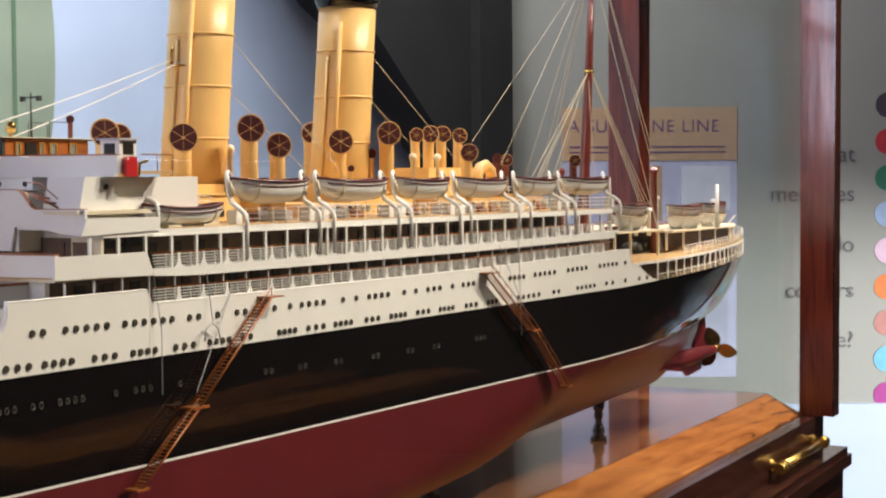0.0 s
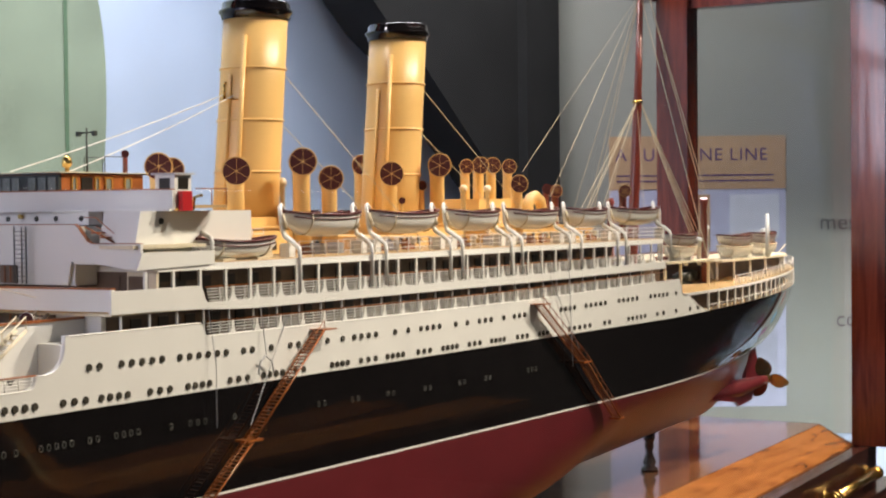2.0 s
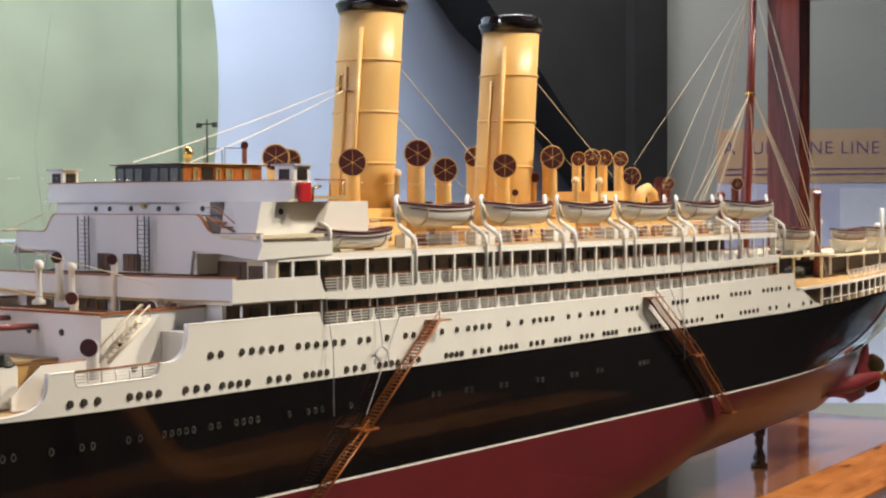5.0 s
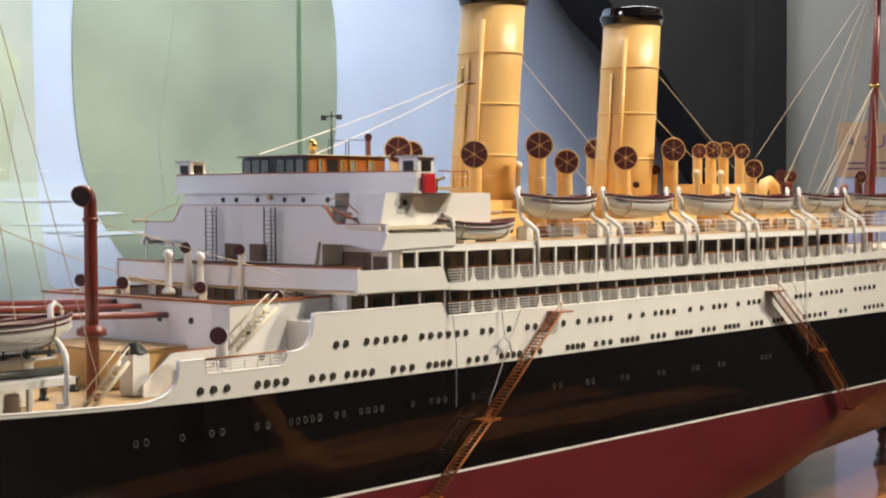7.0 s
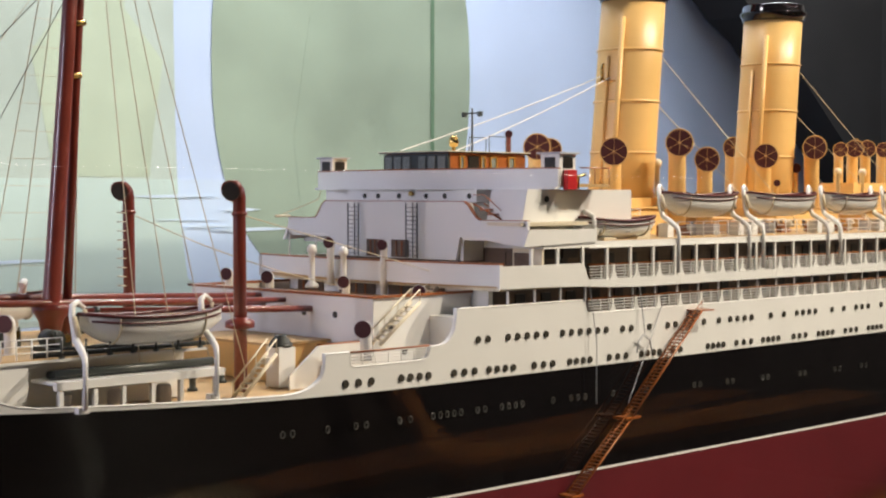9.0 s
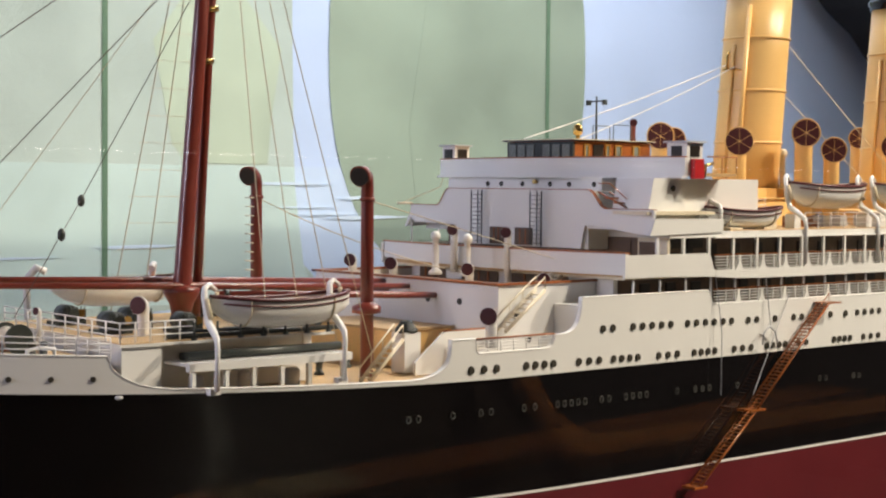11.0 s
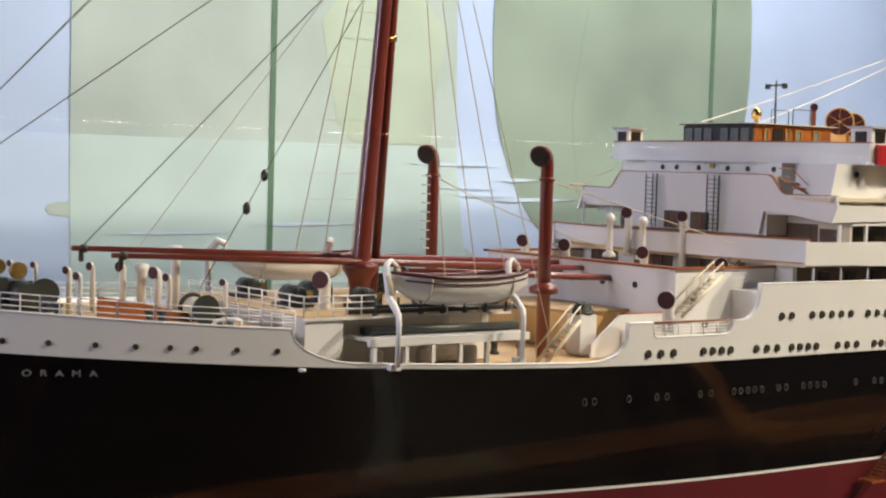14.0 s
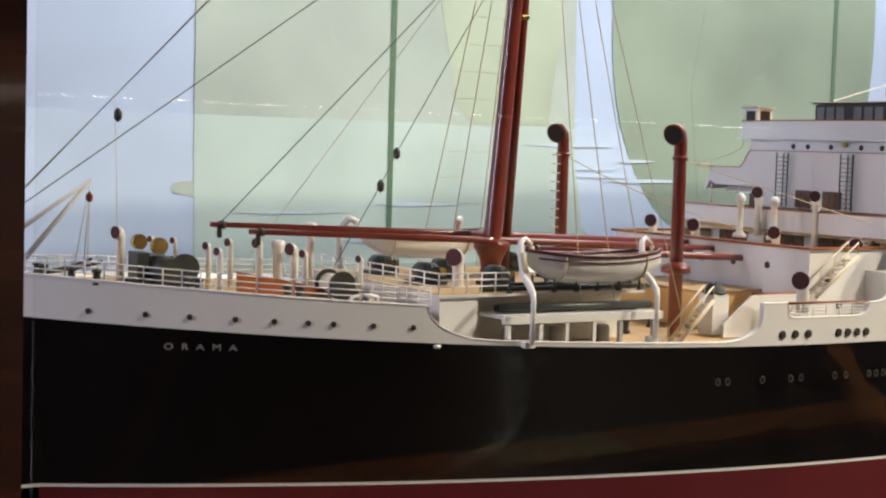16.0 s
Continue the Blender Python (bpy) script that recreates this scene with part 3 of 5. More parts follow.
# band between the promenades
part("promenade_ceiling", Shape().prism([(1.033, -S + 0.002), (2.58, -S + 0.002), (2.58, S - 0.002), (1.033, S - 0.002)], 0.533, 0.5365), CREAM, ship)
band_low = lambda x: 0.5285 + 0.007 * (1 - smooth_step(1.12, 1.30, x)) + 0.003 * smooth_step(2.0, 2.6, x)
band_top = lambda x: 0.5415 + 0.022 * (1 - smooth_step(1.188, 1.20, x)) + 0.004 * smooth_step(2.0, 2.6, x)
xs = sorted([1.03, 1.1, 1.186, 1.188, 1.192, 1.196, 1.2, 1.24, 1.3] + list(np.linspace(1.35, 2.58, 12)))
for side in (-1, 1):
    part("promenade_band", Shape().slab([(x, band_low(x)) for x in xs] + [(x, band_top(x)) for x in reversed(xs)], side * S - 0.002, side * S + 0.002), WHITE, ship, "white band along the promenade deck edge")
def front(mid, end, lows, highs, thick=0.005, n=40, reach=S):
    """A plate across the ship that bows forward amidships, between two heights."""
    sh = Shape()
    ys = [-reach + 2 * reach * k / n for k in range(n + 1)]
    xf = [mid + (end - mid) * (y / S) ** 2 for y in ys]
    rows = [[(x, y, lows(y)), (x, y, highs(y)), (x + thick, y, highs(y)), (x + thick, y, lows(y)), (x, y, lows(y))] for x, y in zip(xf, ys)]
    sh.grid([list(reversed(r)) for r in rows], smooth=False)
    for r in (rows[0], rows[-1]):
        b = len(sh.v)
        sh.v += r[:4]
        sh.face(b, b + 1, b + 2, b + 3)
    return sh


def bowed_floor(mid, end, back, z0, z1, reach=S - 0.004):
    ys = [-reach + 2 * reach * k / 20 for k in range(21)]
    return Shape().prism([(back, reach), *[(mid + 0.004 + (end - mid) * (y / S) ** 2, y) for y in reversed(ys)], (back, -reach)], z0, z1)


part("band_front", front(1.010, 1.033, lambda y: 0.5390 + 0.004 * smooth_step(0, S, y), lambda y: 0.5655), WHITE, ship, "white curved band across the bridge front")
part("band_rail", front(1.008, 1.031, lambda y: 0.5657, lambda y: 0.5676, 0.009), TEAK, ship, "varnished teak handrail")
part("front_floor", bowed_floor(1.010, 1.033, 1.12, 0.5368, 0.541), DECK, ship)
# boat deck
part("boat_deck", Shape().prism([(1.113, -S), (2.575, -S), (2.575, S), (1.113, S)], 0.5835, 0.5915), WHITE, ship, "white edged boat deck")
part("boat_deck_planks", Shape().prism([(1.24, -S + 0.006), (2.57, -S + 0.006), (2.57, S - 0.006), (1.24, S - 0.006)], 0.5916, 0.5926), DECK, ship)
for side in (-1, 1):
    part("bridge_bulwark", Shape().slab([(1.074, 0.587), (1.215, 0.5905), (1.215, 0.6075), (1.084, 0.6085)], side * S - 0.002, side * S + 0.002), WHITE, ship)
# stanchions of both promenades
POST = Shape().box(-0.0016, 0.0016, -0.0016, 0.0016, 0, 1).mesh("stanchion", WHITE)
DARKPOST = Shape().box(-0.0011, 0.0011, -0.0011, 0.0011, 0, 1).mesh("stanchion", GREY)
promenade = part("gutter_bar", Shape().box(1.2, 2.57, -S - 0.0022, -S + 0.001, 0.5825, 0.5845), WHITE, ship)
for k in range(31):
    x = 1.09 + 0.0492 * k
    z0 = 0.541
    piece("stanchion", POST, promenade, pose(x, -S, z0) @ Matrix.Diagonal((1.3, 1, 0.5845 - z0, 1)))
    x = 1.05 + 0.0492 * k
    z0 = rail_z(x) - 0.001
    piece("stanchion", DARKPOST, promenade, pose(x, -S + 0.003, z0) @ Matrix.Diagonal((1, 1, 0.533 - z0, 1)))


def rail_bay(z0, z1, length):
    """A scalloped bay of railings: rails, verticals and splayed corners."""
    s = Shape()
    n = 5
    for k in range(n):
        z = z0 + (z1 - z0) * (k + 0.5) / n
        inset = 0.0055 * max(0, 1 - (k + 0.5) / n * 1.9) ** 1.3
        s.box(inset, length - inset, -0.0007, 0.0007, z - 0.00048, z + 0.00048)
    s.box(length / 2 - 0.0004, length / 2 + 0.0004, -0.0005, 0.0005, z0, z1)
    return s


def gusset(z0, z1):
    s = Shape()
    s.slab([(-0.0085, z0), (0.0085, z0), (0.0050, z0 + (z1 - z0) * 0.22), (0.0022, z0 + (z1 - z0) * 0.55), (0.0022, z1), (-0.0022, z1), (-0.0022, z0 + (z1 - z0) * 0.55), (-0.0050, z0 + (z1 - z0) * 0.22)], -0.001, 0.001)
    return s


BAY = rail_bay(0, 0.019, 0.0492).mesh("rail_bay", WHITE)
GUSSET = gusset(0, 0.019).mesh("rail_gusset", WHITE)
for k in range(27):
    x = 1.202 + 0.0492 * k
    piece("rail_bay", BAY, promenade, pose(x, -S, band_top(x)))
    piece("rail_gusset", GUSSET, promenade, pose(x + 0.0492, -S - 0.0003, band_top(x)))
    piece("rail_bay", BAY, promenade, pose(x, -S + 0.001, rail_z(x)))
    piece("rail_gusset", GUSSET, promenade, pose(x + 0.0492, -S + 0.0007, rail_z(x)))
part("handrail", Shape().tube([(1.2, -S, band_top(1.21) + 0.0195), (1.9, -S, band_top(1.9) + 0.0195), (2.57, -S, band_top(2.57) + 0.0195)], 0.0012, 6), TEAK, ship, "varnished teak handrail")
part("handrail", Shape().tube([(1.2, -S, rail_z(1.2) + 0.0195), (1.9, -S, rail_z(1.9) + 0.0195), (2.57, -S, rail_z(2.57) + 0.0195)], 0.0010, 6), TEAK, ship, "varnished teak handrail")

# bridge front, tier over tier
def tier_top(y):
    return 0.643 - 0.024 * smooth_step(0.138, 0.165, abs(y))


part("tier_house", Shape().box(1.075, 1.40, -0.133, 0.133, 0.5665, 0.641), WHITE, ship, "white house under the bridge")
# Cream here puts the recess's warm light into the colour.
part("tier_house", Shape().box(1.125, 1.40, -0.184, -0.134, 0.5665, 0.612).box(1.125, 1.40, 0.134, 0.184, 0.5665, 0.612), CREAM, ship, "side of the house under the bridge, warm light in its cream colour")
part("tier_front", front(1.063, 1.083, lambda y: 0.5676 if abs(y) < 0.13 else 0.597 - 0.010 * smooth_step(-0.14, -S, y), tier_top, 0.004, 72), WHITE, ship, "white bridge front bulkhead with stepped wings")
part("tier_rail", front(1.0615, 1.0815, lambda y: tier_top(y) + 0.0002, lambda y: tier_top(y) + 0.0012, 0.006, 72), TEAK, ship)
part("wing_floor", bowed_floor(1.063, 1.083, 1.16, 0.5935, 0.5965), WHITE, ship)
for y in (0.225, 0.165):
    part("wing_pillar", Shape().tube([(1.075, y, 0.5410), (1.075, y, 0.5935)], 0.0012, 6), WHITE, ship)
# Screen coloured cream to look warmly lit.
screen = part("side_screen", Shape().box(1.1125, 1.1165, -0.2355, -0.134, 0.5415, 0.5835), CREAM, ship, "screen across the end of the promenade, warm light in its cream colour")
for y in (-0.158, -0.205):
    part("screen_window", Shape().box(1.1105, 1.1127, y - 0.016, y + 0.016, 0.552, 0.578), INNER, screen, "dark teak screen window")
cabins = part("cabin_tier", Shape().box(1.104, 1.33, -0.128, 0.128, 0.6425, 0.6592).box(1.128, 1.33, -0.205, -0.129, 0.612, 0.6592).box(1.128, 1.33, 0.129, 0.205, 0.612, 0.6592), WHITE, ship, "white cabin tier with portholes")
FRONTPORT = Matrix.Rotation(radians(-90), 4, "Z")
for y in (0.092, 0.064, 0.021, -0.033, -0.069, -0.115):
    piece("porthole", PORT, cabins, pose(1.1038, y, 0.6505) @ FRONTPORT @ Matrix.Scale(0.8, 4))
piece("porthole", PORT, cabins, pose(1.1278, -0.167, 0.646) @ FRONTPORT @ Matrix.Scale(0.9, 4))
part("bridge_lamp", Shape().tube([(1.104, -0.007, 0.653), (1.098, -0.007, 0.654)], [0.0025, 0.0035], 8), BRASS, ship)
for y in (0.059, -0.058):
    sh = Shape()
    for dy in (-0.011, -0.004, 0.004, 0.011):
        sh.box(1.0525 if abs(dy) > 0.005 else 1.0585, 1.0537 if abs(dy) > 0.005 else 1.0595, y + dy - 0.0006, y + dy + 0.0006, 0.569, 0.641)
    for k in range(12):
        sh.box(1.0525, 1.0535, y - 0.011, y + 0.011, 0.572 + 0.0057 * k, 0.5728 + 0.0057 * k)
    part("ladder_stays", sh, IRON, ship, "dark lattice stay on the bridge front")
for y0, y1 in ((0.013, 0.040), (-0.042, -0.010)):
    part("front_window", Shape().box(1.0605, 1.0629, y0, y1, 0.569, 0.592), INNER, ship, "dark teak shuttered window")
    for k in range(1, 3):
        part("window_bar", Shape().box(1.0595, 1.0604, y0 + (y1 - y0) * k / 3 - 0.0006, y0 + (y1 - y0) * k / 3 + 0.0006, 0.570, 0.591), TEAK, ship)
part("side_window", Shape().box(1.15, 1.19, -0.190, -0.187, 0.568, 0.583).box(1.205, 1.235, -0.190, -0.187, 0.568, 0.583), DARK, ship)
part("bridge_bulwark", front(1.095, 1.140, lambda y: 0.6626, lambda y: 0.6855, 0.003), WHITE, ship, "white navigating bridge bulwark")
part("bridge_rail", front(1.0935, 1.1385, lambda y: 0.6856, lambda y: 0.6872, 0.006), TEAK, ship, "varnished teak rail")
part("bridge_lip", front(1.089, 1.134, lambda y: 0.6593, lambda y: 0.6625, 0.010), WHITE, ship, "bright white lip under the bulwark")
part("bridge_floor", bowed_floor(1.095, 1.140, 1.25, 0.6626, 0.6665, 0.232), DECK, ship)
for y0, y1 in ((-0.238, -0.2355), (0.2355, 0.238)):
    part("bridge_bulwark", Shape().box(1.1435, 1.172, y0, y1, 0.6626, 0.6855), WHITE, ship)
part("bridge_hand_rail", Shape().tube([(1.19, -0.232, 0.6875), (1.25, -0.232, 0.6875)], 0.0009, 5).tube([(1.22, -0.232, 0.6665), (1.22, -0.232, 0.6875)], 0.0008, 5).tube([(1.249, -0.232, 0.6665), (1.249, -0.232, 0.6875)], 0.0008, 5), TEAK, ship)
part("wing_stairs", Shape().tube([(1.075, -0.150, 0.641), (1.090, -0.186, 0.621)], 0.0012, 5).tube([(1.095, -0.150, 0.641), (1.110, -0.186, 0.621)], 0.0012, 5).tube([(1.075, -0.150, 0.652), (1.075, -0.170, 0.652), (1.090, -0.186, 0.632)], 0.0008, 5).box(1.078, 1.108, -0.180, -0.172, 0.626, 0.628).box(1.076, 1.104, -0.168, -0.160, 0.632, 0.634), TEAK, ship)
# wheelhouse
wh = part("wheelhouse", Shape().box(1.119, 1.268, -0.064, 0.064, 0.667, 0.7085), TEAK, ship, "varnished teak wheelhouse with brass-framed windows")
part("wheelhouse_front", Shape().box(1.1145, 1.1188, -0.064, 0.064, 0.667, 0.7075), IRON, wh, "dark glazed wheelhouse front")
part("wheelhouse_roof", Shape().box(1.111, 1.272, -0.068, 0.068, 0.7086, 0.7102), DARKWOOD, wh)
part("roof_edge", Shape().box(1.109, 1.274, -0.070, 0.070, 0.7103, 0.7114), CREAM, wh, "thin pale roof edge")
AMBER = paint("amber_window", (0.42, 0.22, 0.05), 0.25)
PALE = paint("pale_pane", (0.20, 0.22, 0.20), 0.10, vary=0.4)


def sash(w, h, bar, glass, name="wheelhouse_window"):
    """A small framed window: four bars round a sunk pane."""
    me = Shape().box(-w, w, -0.0008, 0, -h, h).mesh(name, glass)
    rim = Shape().box(-w - bar, -w, -0.0022, 0, -h - bar, h + bar).box(w, w + bar, -0.0022, 0, -h - bar, h + bar).box(-w, w, -0.0022, 0, h, h + bar).box(-w, w, -0.0022, 0, -h - bar, -h).mesh("window_frame", AMBER)
    return me, rim


NARROW, WIDE_SASH, FRONT_SASH = sash(0.0028, 0.0080, 0.0016, PALE), sash(0.0050, 0.0075, 0.0018, PALE), sash(0.0070, 0.0085, 0.0012, PALE)
for x, (pane, rim_me) in ((1.140, NARROW), (1.181, NARROW), (1.202, WIDE_SASH), (1.238, WIDE_SASH)):
    piece("wheelhouse_window", pane, wh, pose(x, -0.0641, 0.6955))
    piece("window_frame", rim_me, wh, pose(x, -0.0641, 0.6955))
# No opening is cut: a dark plate paints the doorway's inner shade.
part("wheelhouse_door", Shape().box(1.153, 1.173, -0.0652, -0.0642, 0.668, 0.7045), DARK, wh, "dark plate for the shade in an open doorway")
for y in (0.053, 0.035, 0.017, -0.014, -0.033, -0.052):
    piece("wheelhouse_window", FRONT_SASH[0], wh, pose(1.1143, y, 0.696) @ FRONTPORT)
part("searchlight", Shape().lathe((1.189, 0, 0.7115), [(0, 0.003), (0.008, 0.003), (0.0085, 0.006), (0.014, 0.0075), (0.021, 0.006), (0.024, 0.002)], 12), BRASS, ship, "small brass searchlight")
part("signal_mast", Shape().tube([(1.226, 0, 0.7115), (1.226, 0, 0.775)], [0.0018, 0.0012], 6).box(1.225, 1.227, -0.016, 0.016, 0.767, 0.769).box(1.223, 1.229, -0.018, -0.013, 0.763, 0.770).box(1.223, 1.229, 0.013, 0.018, 0.763, 0.770), IRON, ship, "slim signal mast with lamps")
part("awning_frame", Shape().tube([(1.24, 0.02, 0.7115), (1.24, 0.02, 0.735), (1.275, 0.02, 0.735), (1.275, 0.02, 0.7115)], 0.0008, 5).tube([(1.24, -0.02, 0.7115), (1.24, -0.02, 0.735), (1.275, -0.02, 0.735), (1.275, -0.02, 0.7115)], 0.0008, 5), IRON, ship)


def wing_cab(x0, x1, y0, y1):
    cab = part("wing_cab", Shape().box(x0, x1, y0, y1, 0.667, 0.705), WHITE, ship, "white bridge wing cab with windows")
    part("cab_roof", Shape().box(x0 - 0.004, x1 + 0.004, y0 - 0.004, y1 + 0.004, 0.7051, 0.7075), GREY, cab)
    cx, cy = (x0 + x1) / 2, (y0 + y1) / 2
    part("cab_window", Shape().box(cx - 0.009, cx + 0.009, y0 - 0.001, y0 + 0.001, 0.687, 0.701), DARK, cab)
    part("cab_window", Shape().box(x0 - 0.001, x0 + 0.001, cy - 0.009, cy + 0.009, 0.687, 0.701), DARK, cab)
    return cab


wing_cab(1.157, 1.188, -0.226, -0.193)
wing_cab(1.140, 1.168, 0.205, 0.233)
part("port_light", Shape().box(1.150, 1.168, -0.246, -0.2385, 0.659, 0.684), SIGNAL_RED, ship, "bright red port light box")
part("light_bracket", Shape().tube([(1.176, -0.240, 0.660), (1.178, -0.240, 0.676), (1.192, -0.240, 0.679)], 0.0022, 6), BRASS, ship)
# tapered white house below the bridge wing
taper = Shape()
taper.slab([(1.090, 0.6175), (1.161, 0.6175), (1.150, 0.6590), (1.100, 0.6590)], -0.222, -0.16)
tap = part("bridge_house", taper, WHITE, ship, "cream white tapered house under the bridge wing")
part("house_annex", Shape().slab([(1.162, 0.6175), (1.218, 0.6175), (1.218, 0.656), (1.162, 0.656)], -0.206, -0.16).box(1.258, 1.283, -0.186, -0.15, 0.5927, 0.657), WHITE, tap)
piece("porthole", PORT, tap, pose(1.136, -0.222, 0.6465) @ Matrix.Scale(0.9, 4))
piece("porthole", PORT, tap, pose(1.2705, -0.186, 0.6465) @ Matrix.Scale(0.9, 4))
part("house_sill", Shape().box(1.074, 1.205, -0.234, -0.15, 0.6130, 0.6173), CREAM, ship)
part("yard_spar", Shape().tube([(1.059, 0.238, 0.621), (1.086, 0.238, 0.621)], 0.002, 6), CREAM, ship)
part("yard_stay", Shape().tube([(1.065, 0.238, 0.621), (1.140, 0.238, 0.645), (1.145, 0.236, 0.6620)], 0.0007, 4), CORD, ship)

# houses on the boat deck
for x0, x1, w, z in ((1.33, 1.47, 0.10, 0.615), (1.47, 1.66, 0.085, 0.632), (1.70, 1.84, 0.11, 0.613), (1.86, 2.06, 0.085, 0.63), (2.10, 2.38, 0.115, 0.622), (2.42, 2.55, 0.09, 0.613)):
    h = part("deck_house", Shape().box(x0, x1, -w, w, 0.5927, z).box(x0 - 0.004, x1 + 0.004, -w - 0.004, w + 0.004, z, z + 0.002), BUFF, ship, "buff painted deck house")
    for k in range(int((x1 - x0) / 0.035)):
        piece("saloon_window", SILL, h, pose(x0 + 0.02 + 0.035 * k, -w - 0.0002, 0.604) @ Matrix.Scale(0.5, 4))
part("casing", Shape().box(1.49, 1.62, -0.06, 0.06, 0.632, 0.648).box(1.88, 2.01, -0.06, 0.06, 0.630, 0.646).box(2.17, 2.34, -0.05, 0.05, 0.622, 0.675), BUFF, ship)


def rail(pts, h=0.020, rows=3, post=0.02, r=0.0009, mat=WHITE, name="railing", parent=None):
    """Stanchions and rails along a line of points."""
    s = Shape()
    for (a, b) in zip(pts, pts[1:]):
        a, b = Vector(a), Vector(b)
        n = max(1, round((b - a).length / post))
        for k in range(n + 1):
            p = a.lerp(b, k / n)
            s.tube([p, p + Vector((0, 0, h))], r, 5)
        for j in range(rows):
            up = Vector((0, 0, h * (j + 1) / rows))
            s.tube([a + up, b + up], r * 0.8, 5)
    return part(name, s, mat, parent or ship)


rail([(1.40, -S + 0.006, 0.5926), (2.57, -S + 0.006, 0.5926)], 0.022, 3, 0.03, 0.0007)
rail([(2.572, -S, 0.5926), (2.572, S, 0.5926)], 0.022, 3, 0.03, 0.0008)
for k in range(26):
    x = 1.40 + k * 0.045 + random.uniform(-0.01, 0.01)
    kind = random.random()
    if kind < 0.4:
        part("deck_bench", Shape().box(x, x + 0.025, -0.165, -0.155, 0.5927, 0.600).box(x, x + 0.025, -0.157, -0.155, 0.600, 0.608), TEAK, ship)
    elif kind < 0.7:
        part("deck_locker", Shape().box(x, x + 0.016, -0.17, -0.15, 0.5927, 0.609), GREY, ship)
    else:
        part("mushroom_vent", Shape().lathe((x, -0.15, 0.5927), [(0, 0.004), (0.012, 0.004), (0.013, 0.008), (0.018, 0.006), (0.02, 0.001)], 10), CREAM, ship)


rail([(1.32, -0.11, 0.617), (1.47, -0.11, 0.617)], 0.014, 2, 0.025, 0.0006)
rail([(1.66, -0.115, 0.5927), (1.85, -0.115, 0.5927)], 0.02, 3, 0.025, 0.0006)
rail([(2.08, -0.12, 0.624), (2.40, -0.12, 0.624)], 0.014, 2, 0.025, 0.0006)
for x, y in ((1.345, -0.13), (1.395, -0.14), (1.69, -0.14), (2.075, -0.14), (2.405, -0.13)):
    lad = Shape()
    for off in (-0.006, 0.006):
        lad.tube([(x + off, y - 0.022, 0.5927), (x + off, y + 0.02, 0.622)], 0.0011, 5)
    for k in range(6):
        lad.box(x - 0.006, x + 0.006, y - 0.020 + 0.007 * k, y - 0.017 + 0.007 * k, 0.5955 + 0.0048 * k, 0.5965 + 0.0048 * k)
    part("house_ladder", lad, CREAM, ship, "small cream ladder to a house top")


def funnel(x, lean=0.10):
    base = 0.628
    f = part("funnel", Shape().lathe((x, 0, base), [(0, 0.0515), (0.11, 0.0512), (0.22, 0.0508), (0.335, 0.0505)], 40, lean), BUFF, ship, "tall raked buff yellow funnel")
    for z in (0.718, 0.798, 0.879):
        h = z - base
        part("hoop", Shape().lathe((x + lean * h, 0, z), [(-0.0022, 0.0512), (-0.001, 0.0532), (0.001, 0.0532), (0.0022, 0.0512)], 40), BUFF, f)
    h = 0.334
    part("cap", Shape().lathe((x + lean * h, 0, base + h), [(-0.006, 0.0512), (-0.006, 0.0535), (0.002, 0.055), (0.004, 0.0575), (0.009, 0.0575), (0.011, 0.054), (0.020, 0.053), (0.023, 0.050), (0.0231, 0.046), (0.012, 0.044)], 40), BLACK, f, "black funnel cap")
    part("flange", Shape().lathe((x, 0, base - 0.004), [(0, 0.058), (0.004, 0.058), (0.008, 0.053)], 40), BUFF, f)
    part("steam_pipe", Shape().tube([(x - 0.050, -0.022, base), (x - 0.050 + lean * 0.30, -0.022, base + 0.30)], 0.004, 8).tube([(x - 0.053, 0.0, base), (x - 0.053 + lean * 0.24, 0.0, base + 0.24)], 0.003, 8), BUFF, f)
    return f


f1 = funnel(1.557)
funnel(1.948)
part("whistle_platform", Shape().lathe((1.527, 0.0, 0.828), [(0, 0.016), (0.002, 0.016)], 12).tube([(1.527, 0, 0.83), (1.527, 0, 0.856)], 0.003, 8).tube([(1.52, 0.006, 0.83), (1.52, 0.006, 0.85), (1.524, 0.006, 0.856)], 0.0025, 8), BRASS, f1, "brass whistles on a small platform")


